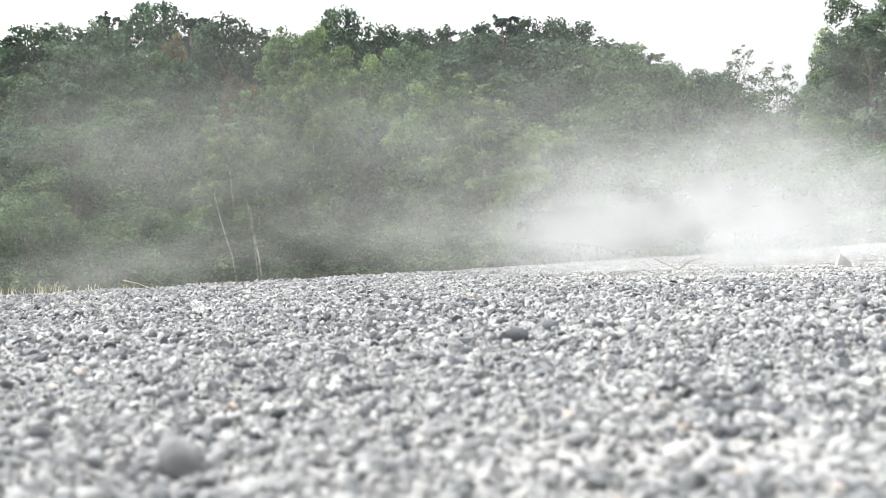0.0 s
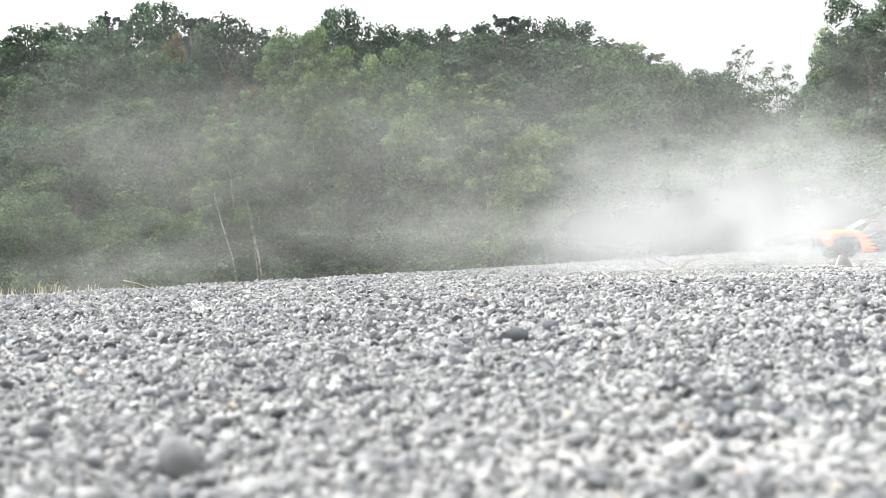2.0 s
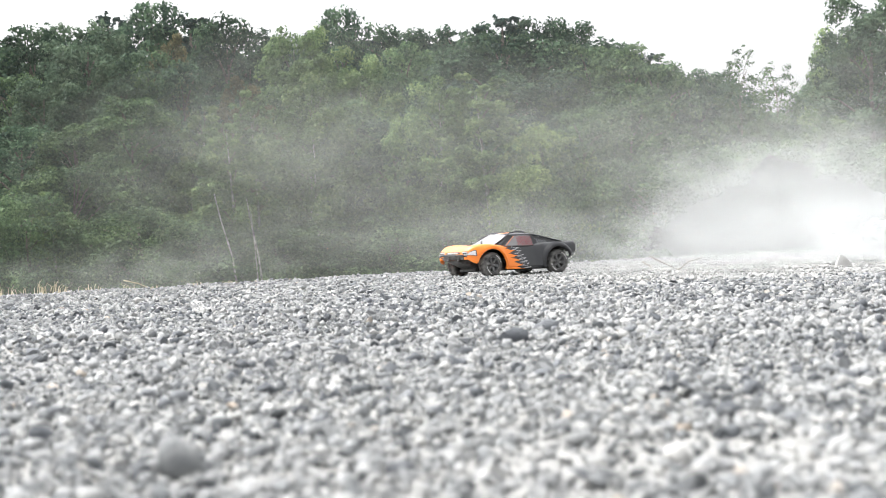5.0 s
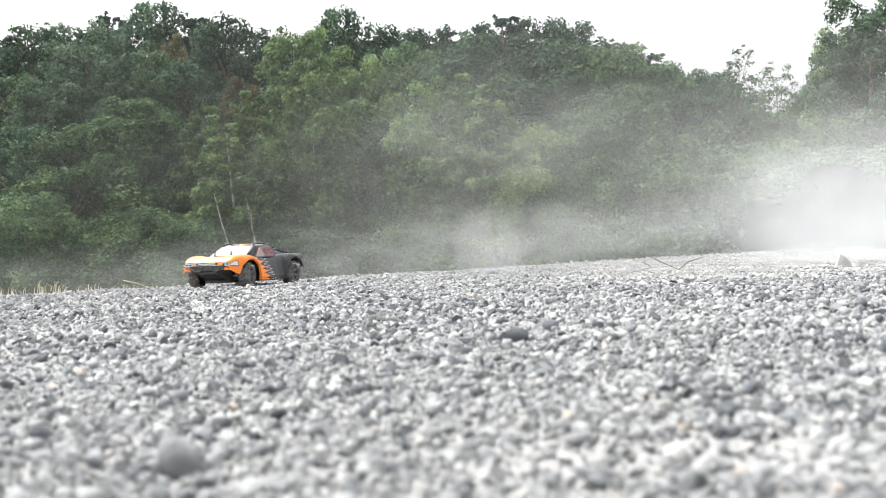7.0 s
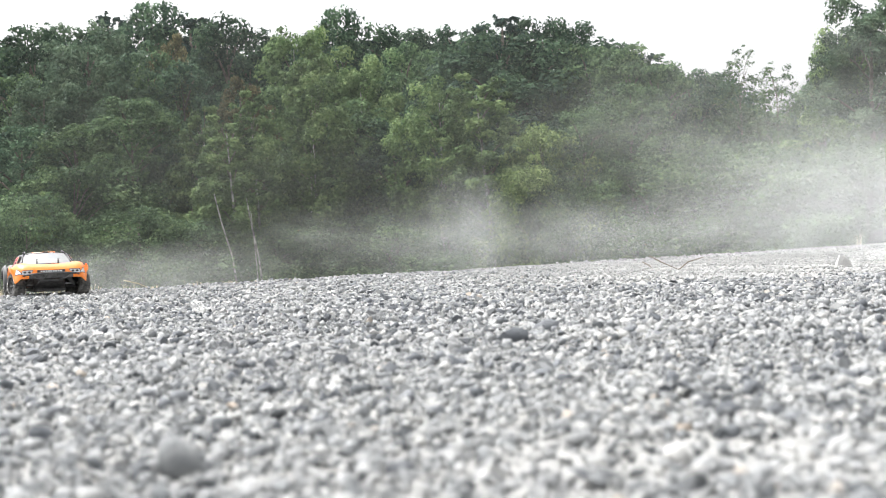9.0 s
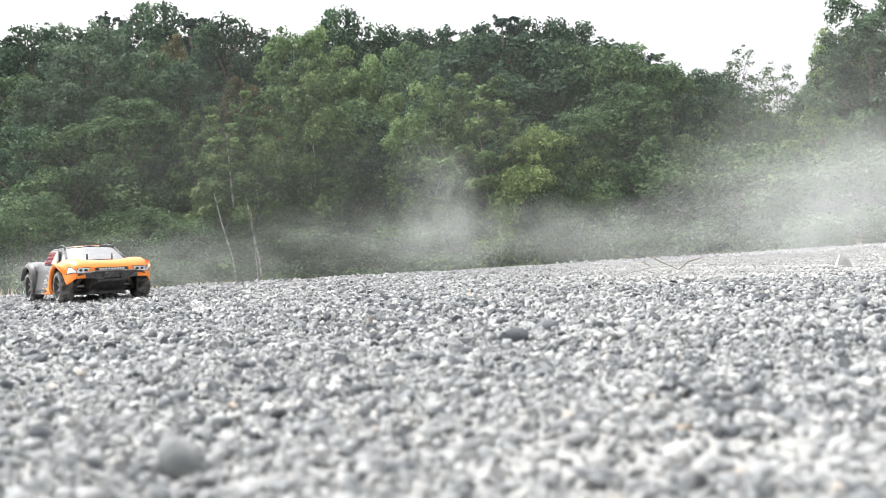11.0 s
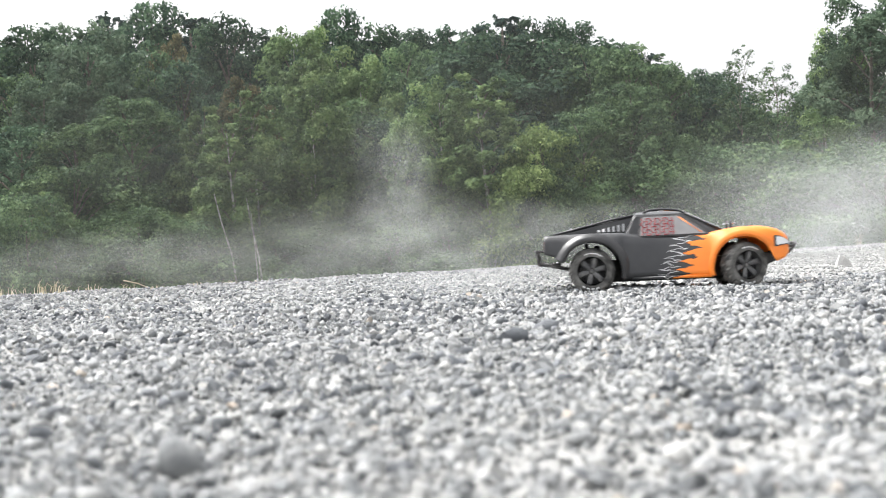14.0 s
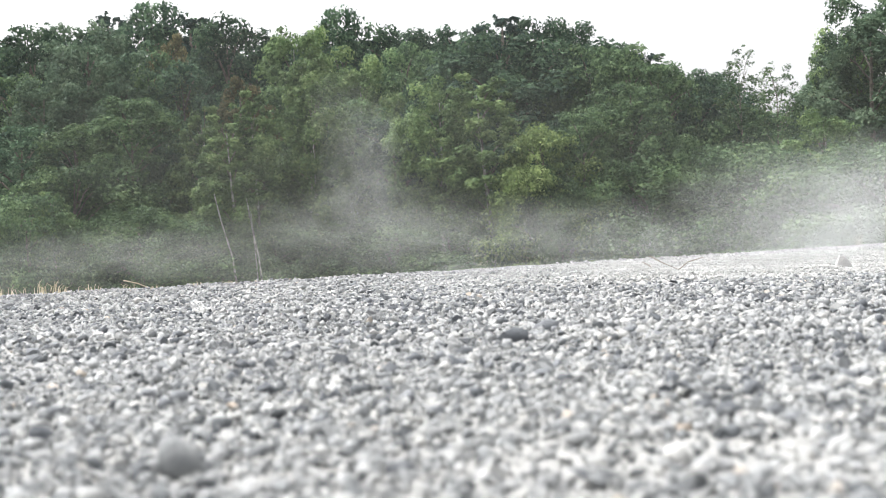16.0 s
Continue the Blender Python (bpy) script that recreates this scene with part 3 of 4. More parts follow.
# ---- the truck: x forward, y to its left, z up, origin on the ground between the wheels ----
def paint_material():
    """Orange front, black rear, and a jagged silver-edged seam between them."""
    m, n, l, b = mat("two_tone_paint", rough=0.34)
    b.inputs["Coat Weight"].default_value, b.inputs["Coat Roughness"].default_value = 0.25, 0.25
    tc, xyz = n.new("ShaderNodeTexCoord"), n.new("ShaderNodeSeparateXYZ")
    l.new(tc.outputs["Object"], xyz.inputs[0])

    def op(kind, a, c, d=None):
        q = n.new("ShaderNodeMath")
        q.operation = kind
        for i, v in enumerate((a, c, d)):
            if isinstance(v, bpy.types.NodeSocket):
                l.new(v, q.inputs[i])
            elif v is not None:
                q.inputs[i].default_value = v
        return q.outputs[0]

    warp = noise_node(n, l, 48.0, 2.0)
    wz = op("MULTIPLY_ADD", warp.outputs[0], 0.016, xyz.outputs["Z"])
    tri = op("PINGPONG", wz, 0.0095)
    tri = op("MULTIPLY", tri, 4.2)
    lean = op("MULTIPLY_ADD", xyz.outputs["Z"], 0.5, -0.012)
    front = op("SUBTRACT", op("SUBTRACT", xyz.outputs["X"], tri), lean)
    tri2 = op("MULTIPLY", op("PINGPONG", op("ADD", wz, 0.006), 0.0065), 6.0)
    outer = op("ADD", op("SUBTRACT", op("SUBTRACT", xyz.outputs["X"], tri2), lean), 0.030)
    dust = noise_node(n, l, 9.0, 6.0)
    dr = ramp(n, [(0.35, (0, 0, 0)), (0.8, (0.5, 0.5, 0.5))])
    l.new(dust.outputs[0], dr.inputs[0])
    black = mixed(n, l, (0.017, 0.018, 0.021), (0.075, 0.076, 0.078), dr.outputs[0])
    mask = op("GREATER_THAN", front, 0.0)
    edge = op("LESS_THAN", op("ABSOLUTE", outer, 0.0), 0.0035)
    c = mixed(n, l, black, (0.62, 0.63, 0.64), edge)
    orange = mixed(n, l, (0.90, 0.225, 0.012), (0.80, 0.36, 0.12), op("MULTIPLY", dr.outputs[0], 0.35))
    c = mixed(n, l, c, orange, mask)
    rim = op("LESS_THAN", op("ABSOLUTE", front, 0.0), 0.0022)
    c = mixed(n, l, c, (0.015, 0.015, 0.017), rim)
    l.new(c, b.inputs["Base Color"])
    rr = ramp(n, [(0.3, (0.28, 0.28, 0.28)), (0.8, (0.6, 0.6, 0.6))])
    l.new(dust.outputs[0], rr.inputs[0])
    l.new(rr.outputs[0], b.inputs["Roughness"])
    return m


def dusty(name, colour, rough, amount=0.4, scale=60.0, metal=0.0):
    m, n, l, b = mat(name, rough=rough, metal=metal)
    t = noise_node(n, l, scale, 6.0)
    r = ramp(n, [(0.35, (0, 0, 0)), (0.75, (amount, amount, amount))])
    l.new(t.outputs[0], r.inputs[0])
    l.new(mixed(n, l, colour, (0.36, 0.35, 0.33), r.outputs[0]), b.inputs["Base Color"])
    bump(n, l, b, t.outputs[0], 0.2, 0.001)
    return m


PAINT = paint_material()
BLACK = dusty("dusty_black_plastic", (0.022, 0.022, 0.024), 0.5, 0.25)
GREYB = dusty("dusty_black_lexan", (0.014, 0.015, 0.018), 0.30, 0.10, 14.0)
RUBBER = dusty("dusty_rubber", (0.024, 0.024, 0.024), 0.85, 0.6, 45.0)
RIM = dusty("black_rim", (0.085, 0.086, 0.09), 0.35, 0.4)
SILVER = dusty("silver_foil", (0.72, 0.73, 0.75), 0.25, 0.15, 60.0, 0.3)
WHITE = dusty("white_print", (0.75, 0.75, 0.75), 0.5, 0.3)
RED = dusty("red_print", (0.30, 0.03, 0.04), 0.5, 0.3)
GLASS = dusty("smoked_pane", (0.23, 0.24, 0.25), 0.2, 0.3)
GLASS_SIDE = dusty("side_pane", (0.23, 0.225, 0.23), 0.22, 0.25)
ORANGE = dusty("orange_print", (0.90, 0.225, 0.012), 0.36, 0.12, 14.0)
DULL_RED = dusty("faded_red_print", (0.15, 0.045, 0.05), 0.5, 0.35)

truck = tagged(new("toy_truck"), "orange and black radio-controlled short course truck driving on gravel", "toy truck")
WB, TY, WR, AXLE = 0.165, 0.122, 0.0505, 0.054
HX = [-0.268, -0.262, -0.235, -0.165, -0.10, -0.05, 0.03, 0.09, 0.125, 0.165, 0.20, 0.222, 0.242, 0.256, 0.264]


def bottom_z(x):
    z = np.interp(x, [-0.268, -0.245, -0.228, -0.10, -0.09, 0.098, 0.104, 0.225, 0.236, 0.252, 0.264], [0.094, 0.088, 0.070, 0.044, 0.035, 0.035, 0.040, 0.068, 0.060, 0.066, 0.078])
    for c, r in ((-WB, 0.066), (WB, 0.065)):
        d = r * r - (x - c) ** 2
        if d > 0:
            z = max(z, 0.052 + math.sqrt(d))
    return z


def section(x):
    """Half cross-section of the shell at x, from the sill over the shoulder to the middle."""
    def at(*v):
        return float(np.interp(x, HX, v))
    zb = bottom_z(x)
    yb = at(0.124, 0.127, 0.136, 0.146, 0.145, 0.141, 0.141, 0.143, 0.146, 0.147, 0.143, 0.138, 0.131, 0.122, 0.112)
    ys = at(0.119, 0.121, 0.122, 0.124, 0.120, 0.117, 0.116, 0.118, 0.124, 0.127, 0.125, 0.121, 0.116, 0.110, 0.103)
    zs = at(0.130, 0.132, 0.132, 0.133, 0.131, 0.124, 0.121, 0.124, 0.130, 0.134, 0.133, 0.130, 0.124, 0.117, 0.109)
    yt = at(0.106, 0.108, 0.108, 0.108, 0.104, 0.100, 0.098, 0.096, 0.101, 0.104, 0.102, 0.099, 0.095, 0.090, 0.084)
    zt = at(0.134, 0.136, 0.136, 0.137, 0.136, 0.131, 0.127, 0.128, 0.134, 0.139, 0.139, 0.136, 0.130, 0.121, 0.112)
    zc = at(0.126, 0.127, 0.127, 0.128, 0.130, 0.128, 0.124, 0.122, 0.125, 0.130, 0.133, 0.133, 0.128, 0.120, 0.110)
    pts = []
    for s in (0.0, 0.15, 0.5, 0.85):
        pts.append((yb + (ys + 0.004 - yb) * s ** 1.4, zb + (zs - 0.006 - zb) * s))
    pts += [(ys + 0.002, zs - 0.003), (ys - 0.003, zs + 0.001), ((ys + yt) / 2, (zs + zt) / 2 + 0.002), (yt, zt), (yt - 0.014, zt), (yt * 0.66, (zt + zc) / 2), (yt * 0.3, zc), (0.0, zc)]
    return pts


def shell_grid(xs, rows):
    bm = bmesh.new()
    grid = [[bm.verts.new((x, y, z)) for y, z in r] for x, r in zip(xs, rows)]
    for a, c in zip(grid, grid[1:]):
        for j in range(len(a) - 1):
            bm.faces.new((a[j], c[j], c[j + 1], a[j + 1]))
    return bm, grid


def build_shell():
    xs = np.unique(np.concatenate([np.arange(-0.268, 0.2641, 0.0045), [0.264]]))
    rows = []
    for x in xs:
        half = section(float(x))
        rows.append([(-y, z) for y, z in half] + [(y, z) for y, z in half[-2::-1]])
    bm, grid = shell_grid(xs, rows)
    for end in (grid[0], grid[-1]):
        bm.faces.new(end if end is grid[0] else end[::-1])
    bmesh.ops.recalc_face_normals(bm, faces=bm.faces[:])
    ob = part("body", bm, PAINT, truck, "orange nose and black rear shell with jagged seam")
    so = ob.modifiers.new("thickness", "SOLIDIFY")
    so.thickness, so.offset = 0.0016, -1
    return ob


body = build_shell()


def patch(name, x0, x1, j0, j1, side, material, parent, label="", proud=0.002, nx=8, nj=6, trim=None):
    """A panel that follows the shell between two stations and two places round its section."""
    bm = bmesh.new()
    g = []
    for i in range(nx + 1):
        row = []
        for k in range(nj + 1):
            u, w = i / nx, k / nj
            x = x0 + (x1 - x0) * u
            lo, hi = (trim(u) if trim else (0, 1))
            j = j0 + (j1 - j0) * (lo + (hi - lo) * w)
            s = section(x)
            a = min(int(j), len(s) - 2)
            f = j - a
            y, z = s[a][0] * (1 - f) + s[a + 1][0] * f, s[a][1] * (1 - f) + s[a + 1][1] * f
            row.append(bm.verts.new((x + proud * 0.8, side * (y + proud * 0.9), z + proud * 0.35)))
        g.append(row)
    for a, c in zip(g, g[1:]):
        for k in range(nj):
            bm.faces.new((a[k], c[k], c[k + 1], a[k + 1]))
    bmesh.ops.recalc_face_normals(bm, faces=bm.faces[:])
    return part(name, bm, material, parent, label)


def bm_hull(points, bevel=0.004, segments=2):
    bm = bmesh.new()
    for p in points:
        bm.verts.new(p)
    bmesh.ops.convex_hull(bm, input=bm.verts[:])
    bmesh.ops.dissolve_limit(bm, angle_limit=0.05, verts=bm.verts[:], edges=bm.edges[:])
    if bevel:
        bmesh.ops.bevel(bm, geom=bm.edges[:], offset=bevel, segments=segments, affect="EDGES", profile=0.6)
    return bm


def bm_box(x0, x1, y0, y1, z0, z1, bevel=0.002):
    return bm_hull([(x, y, z) for x in (x0, x1) for y in (y0, y1) for z in (z0, z1)], bevel)


def tube(name, points, r, material, parent, label="", sides=8):
    v, f = tube_arrays(points, [r] * len(points), sides)
    n = len(points)
    bm = bmesh.new()
    bv = [bm.verts.new(q) for q in v]
    for t in f:
        bm.faces.new([bv[i] for i in t])
    bm.faces.new(bv[:sides][::-1])
    bm.faces.new(bv[(n - 1) * sides:])
    return part(name, bm, material, parent, label)


def quad_panel(name, corners, material, parent, label="", thick=0.0012, n=1):
    """A thin pane with four corners given in order."""
    bm = bmesh.new()
    f = bm.faces.new([bm.verts.new(c) for c in corners])
    bm.normal_update()
    nrm = f.normal.copy()
    r = bmesh.ops.extrude_face_region(bm, geom=[f])
    bmesh.ops.translate(bm, vec=nrm * thick, verts=[g for g in r["geom"] if isinstance(g, bmesh.types.BMVert)])
    bmesh.ops.recalc_face_normals(bm, faces=bm.faces[:])
    return part(name, bm, material, parent, label, smooth=False)


def side_y(z):
    return 0.1135 + (0.0885 - 0.1135) * (z - 0.122) / (0.174 - 0.122)


def build_cabin():
    pts = []
    for s in (-1, 1):
        pts += [(0.138, s * 0.096, 0.124), (-0.088, s * 0.1135, 0.122), (0.108, s * 0.1115, 0.124), (0.142, s * 0.06, 0.127), (0.046, s * 0.083, 0.173), (-0.066, s * 0.0885, 0.174), (0.044, s * 0.045, 0.178), (-0.062, s * 0.05, 0.180), (0.0, s * 0.05, 0.182), (-0.090, s * 0.10, 0.13)]
    cabin = part("cabin", bm_hull(pts, 0.003), GREYB, truck, "black cab with pale windscreen", False)
    # windscreen
    w0, w1 = Vector((0.142, 0, 0.1275)), Vector((0.045, 0, 0.1785))
    a, c = w0.lerp(w1, 0.10), w0.lerp(w1, 0.90)
    up = Vector((0.0016, 0, 0.0036))
    bm = bmesh.new()
    g = []
    for i in range(7):
        s = i / 6
        p, half = a.lerp(c, s) + up, 0.092 + (0.074 - 0.092) * s
        g.append([bm.verts.new((p.x - 0.010 * abs(k) ** 3, half * k, p.z - 0.003 * abs(k) ** 2.2)) for k in np.linspace(-1, 1, 11)])
    for r, q in zip(g, g[1:]):
        for j in range(10):
            bm.faces.new((r[j], q[j], q[j + 1], r[j + 1]))
    bmesh.ops.recalc_face_normals(bm, faces=bm.faces[:])
    part("windscreen", bm, GLASS, cabin, "pale reflecting windscreen")
    for s in (-1, 1):
        def at(x, z, out):
            return (x, s * (side_y(z) + out), z)
        bev = [(-0.056, 0.126), (0.086, 0.127), (0.080, 0.133), (0.034, 0.165), (0.026, 0.168), (-0.046, 0.168), (-0.052, 0.163)]
        rim = [(-0.061, 0.1230), (0.096, 0.1235), (0.085, 0.136), (0.037, 0.1690), (0.027, 0.1712), (-0.049, 0.1712), (-0.056, 0.166)]
        quad_panel("window_frame", [at(x, z, 0.0026) for x, z in (rim if s < 0 else rim[::-1])], BLACK, cabin)
        pane = quad_panel("side_window", [at(x, z, 0.0043) for x, z in (bev if s < 0 else bev[::-1])], GLASS_SIDE, cabin, "pale pane with red printed net")
        tube("inner_bar", [at(0.030, 0.166, 0.0052), at(0.079, 0.129, 0.0052)], 0.0012, ORANGE, cabin, "orange bar behind the side window", 6)
        # printed net: bent red cords
        bm = bmesh.new()
        rng = random.Random(3)
        for i in range(8):
            x0 = -0.052 + i * 0.0095
            prev = None
            for k in range(7):
                z = 0.1275 + k * 0.0062
                p = at(min(x0 + (0.004 if k % 2 else 0) + rng.uniform(-0.001, 0.001), 0.064 - (z - 0.134) * 1.2), z, 0.0062)
                if prev:
                    v, f = tube_arrays([prev, p], [0.0013, 0.0013], 4)
                    bv = [bm.verts.new(q) for q in v]
                    for t in f:
                        bm.faces.new([bv[q] for q in t])
                if (k + i) % 2 and i < 7:
                    q2 = at(p[0] + 0.0095, z + rng.uniform(-0.001, 0.001), 0.0062)
                    v, f = tube_arrays([p, q2], [0.0013, 0.0013], 4)
                    bv = [bm.verts.new(q) for q in v]
                    for t in f:
                        bm.faces.new([bv[q] for q in t])
                prev = p
        part("window_net", bm, RED, cabin, "red net print on the window")
    # sail panels and sloping rear deck with louvres
    deck = part("rear_deck", bm_hull([(-0.060, y, 0.174) for y in (-0.066, 0.066)] + [(-0.245, y, 0.138) for y in (-0.060, 0.060)] + [(-0.250, y, 0.129) for y in (-0.064, 0.064)] + [(-0.06, y, 0.13) for y in (-0.084, 0.084)], 0.002), GREYB, truck, "sloping black rear deck with louvres")
    for k in range(7):
        s = 0.12 + k * 0.125
        x, z, half = -0.060 - 0.185 * s, 0.1755 - 0.0375 * s, 0.062 - 0.012 * s
        part("louvre", bm_hull([(x, -half, z + 0.0005), (x, half, z + 0.0005), (x - 0.011, -half, z - 0.0015), (x - 0.011, half, z - 0.0015), (x - 0.011, -half, z + 0.0035), (x - 0.011, half, z + 0.0035)], 0.0006, 1), SILVER if k % 2 else GREYB, deck, "", False)
    for s in (-1, 1):
        tube("deck_rail", [(-0.062, s * 0.067, 0.174), (-0.12, s * 0.065, 0.1655), (-0.19, s * 0.063, 0.1495), (-0.25, s * 0.060, 0.137)], 0.0026, GREYB, deck)
        for k in range(6):
            x = -0.088 - k * 0.011
            z1 = 0.168 - (x + 0.088) * -0.21 - 0.012
            lo = 0.1385
            y = 0.0785 - 0.10 * (-0.088 - x) * 0.5
            quad_panel("vent_slot", [(x, s * (y + 0.004), lo), (x - 0.005, s * (y + 0.0035), lo), (x - 0.005, s * (y - 0.004), z1 - 0.001), (x, s * (y - 0.0035), z1)][::s], GLASS, deck, "", 0.001)
        tube("roof_rail", [(-0.046, s * 0.074, 0.1775), (-0.034, s * 0.074, 0.1835), (0.0, s * 0.072, 0.1848), (0.030, s * 0.074, 0.1815), (0.046, s * 0.078, 0.174)], 0.0026, GREYB, cabin)
        tube("windscreen_pillar", [(0.046, s * 0.083, 0.174), (0.09, s * 0.091, 0.150), (0.138, s * 0.097, 0.126)], 0.0028, GREYB, cabin)
    quad_panel("roof_mark", [(0.043, -0.042, 0.1786), (0.043, 0.042, 0.1786), (0.006, 0.044, 0.1822), (0.006, -0.044, 0.1822)], ORANGE, cabin, "orange roof decal", 0.0008)
    # white strip puts the sky's reflection on the roof into the colour
    quad_panel("roof_mark", [(0.003, -0.034, 0.1824), (0.003, 0.034, 0.1824), (-0.010, 0.034, 0.1822), (-0.010, -0.034, 0.1822)], WHITE, cabin, "white sky reflection painted on the roof", 0.0008)
    tube("roof_stripe", [(0.047, -0.07, 0.1755), (0.049, 0, 0.1805), (0.047, 0.07, 0.1755)], 0.0018, PAINT, cabin)


build_cabin()


def build_nose_and_tail():
    for s in (-1, 1):
        lamp = patch("headlight", 0.234, 0.2632, 2.1, 3.3, s, SILVER, body, "silver printed headlight", 0.0022, 12, 6, lambda u: (0.05 + 0.3 * u, 0.80 + 0.15 * math.sin(3 * u)))
        patch("headlight_edge", 0.230, 0.2636, 1.9, 3.5, s, BLACK, body, "", 0.0012, 12, 6, lambda u: (0.05 + 0.28 * u, 0.82 + 0.15 * math.sin(3 * u)))
        face = [(0.2655, s * 0.110, 0.0955), (0.2655, s * 0.105, 0.1095), (0.2650, s * 0.068, 0.1100), (0.2655, s * 0.072, 0.1015), (0.2655, s * 0.088, 0.0955)]
        quad_panel("lamp_face", face[::-s], SILVER, lamp)
        quad_panel("lamp_surround", [(x - 0.0008, y + s * (0.0015 if abs(y) > 0.09 else -0.002), z + (0.0016 if z > 0.1 else -0.0016)) for x, y, z in face][::-s], BLACK, lamp)
        for k in (0.081, 0.097):
            bm = bmesh.new()
            bmesh.ops.create_uvsphere(bm, u_segments=12, v_segments=8, radius=0.0048, matrix=Matrix.Translation((0.2665, s * k, 0.1032)) @ Matrix.Diagonal((0.4, 1.15, 0.85, 1)))
            part("lens", bm, GREYB, lamp)
        # flares round the wheel openings
        for c, lo, hi, out in ((-WB, -14, 158, 0.149), (WB, 18, 203, 0.1485)):
            bm = bmesh.new()
            g = []
            for i in range(29):
                w = radians(lo + (hi - lo) * i / 28)
                ring = []
                for r, y in ((0.066, out - 0.010), (0.0665, out), (0.072, out + 0.0005), (0.078, out - 0.004), (0.085, out - 0.014)):
                    ring.append(bm.verts.new((c + r * math.cos(w), s * min(y, np.interp(c + r * math.cos(w), [-0.27, -0.24, 0.2, 0.235, 0.27], [0.128, 0.15, 0.15, 0.128, 0.1])), max(0.034, 0.052 + r * math.sin(w)))))
                g.append(ring)
            for a, q in zip(g, g[1:]):
                for k in range(4):
                    bm.faces.new((a[k], q[k], q[k + 1], a[k + 1]))
            bmesh.ops.recalc_face_normals(bm, faces=bm.faces[:])
            if c < 0:
                part("wheel_arch", bm, GREYB, body, "flared black wheel arch")
            else:
                bmesh.ops.delete(bm, geom=[v for v in bm.verts if (v.co.xz - Vector((c, 0.052))).length > 0.080], context="VERTS")
                part("wheel_arch", bm, PAINT, body)
    # dark mouth below the nose, badge bar, bumper hoops
    badge = quad_panel("badge_bar", [(0.2665, -0.052, 0.1005), (0.2665, 0.052, 0.1005), (0.2655, 0.052, 0.1095), (0.2655, -0.052, 0.1095)], GREYB, body, "dark grille strip with pale print")
    for k in range(9):
        y = -0.036 + k * 0.009
        quad_panel("print_bar", [(0.2680, y - 0.003, 0.1025), (0.2680, y + 0.003, 0.1025), (0.2672, y + 0.003, 0.1078), (0.2672, y - 0.003, 0.1078)], WHITE, badge, "", 0.0005)
    part("mouth", bm_hull([(0.2645, y, z) for y in (-0.082, 0.082) for z in (0.0775, 0.0985)] + [(0.2668, y, z) for y in (-0.070, 0.070) for z in (0.0775, 0.0965)] + [(0.2668, y, 0.079) for y in (-0.080, 0.080)], 0.0), BLACK, body, "black open mouth below the nose", False)
    for s in (-1, 1):
        patch("hood_vent", 0.128, 0.186, 8.3, 10.6, s, GREYB, body, "black hood panel", 0.0018, 8, 5, lambda u: (0.25 * u, 1.0 - 0.15 * u))
    bumper = tube("front_bumper", [(0.262, -0.104, 0.089), (0.279, -0.090, 0.0935), (0.288, -0.055, 0.0965), (0.292, 0, 0.098), (0.288, 0.055, 0.0965), (0.279, 0.090, 0.0935), (0.262, 0.104, 0.089)], 0.0034, BLACK, truck, "black tube bumper")
    tube("lower_hoop", [(0.281, -0.075, 0.0905), (0.272, -0.055, 0.077), (0.268, -0.030, 0.074), (0.275, -0.018, 0.094)], 0.0026, BLACK, bumper)
    tube("lower_hoop", [(0.281, 0.075, 0.0905), (0.272, 0.055, 0.077), (0.268, 0.030, 0.074), (0.275, 0.018, 0.094)], 0.0026, BLACK, bumper)
    for y in (-0.03, 0.03):
        tube("bumper_stay", [(0.275, y, 0.094), (0.21, y * 0.8, 0.064)], 0.003, BLACK, bumper)
    part("skid_plate", bm_hull([(0.262, -0.045, 0.066), (0.262, 0.045, 0.066), (0.262, -0.045, 0.076), (0.262, 0.045, 0.076), (0.17, -0.06, 0.03), (0.17, 0.06, 0.03), (0.17, -0.06, 0.085), (0.17, 0.06, 0.085)], 0.003), BLACK, truck)
    chassis = part("chassis", bm_hull([(x, y, z) for x in (-0.20, 0.20) for y in (-0.062, 0.062) for z in (0.026, 0.034)] + [(x, y, 0.075) for x in (-0.15, 0.17) for y in (-0.05, 0.05)], 0.003), BLACK, truck, "black plastic chassis tub")
    for x in (-WB, WB):
        for s in (-1, 1):
            tube("suspension_arm", [(x, s * 0.04, 0.04), (x, s * 0.105, 0.046)], 0.007, BLACK, chassis)
            tube("shock_absorber", [(x + 0.014, s * 0.05, 0.105), (x + 0.014, s * 0.098, 0.05)], 0.0075, RIM, chassis, "", 10)
            tube("drive_shaft", [(x, s * 0.02, 0.054), (x, s * 0.11, 0.054)], 0.004, SILVER, chassis)
    part("shock_tower", bm_box(-0.178, -0.17, -0.06, 0.06, 0.06, 0.115), BLACK, chassis)
    part("shock_tower", bm_box(0.176, 0.184, -0.06, 0.06, 0.06, 0.112), BLACK, chassis)
    # tail
    gate = quad_panel("tailgate_print", [(-0.2692, -0.075, 0.104), (-0.2692, -0.075, 0.1235), (-0.2692, 0.075, 0.1235), (-0.2692, 0.075, 0.104)], DULL_RED, body, "faded red printed tailgate")
    for y, w in ((-0.028, 0.03), (0.008, 0.024), (0.036, 0.018)):
        quad_panel("print_bar", [(-0.2712, y - w / 2, 0.109), (-0.2712, y - w / 2, 0.118), (-0.2712, y + w / 2, 0.118), (-0.2712, y + w / 2, 0.109)], WHITE, gate, "", 0.0006)
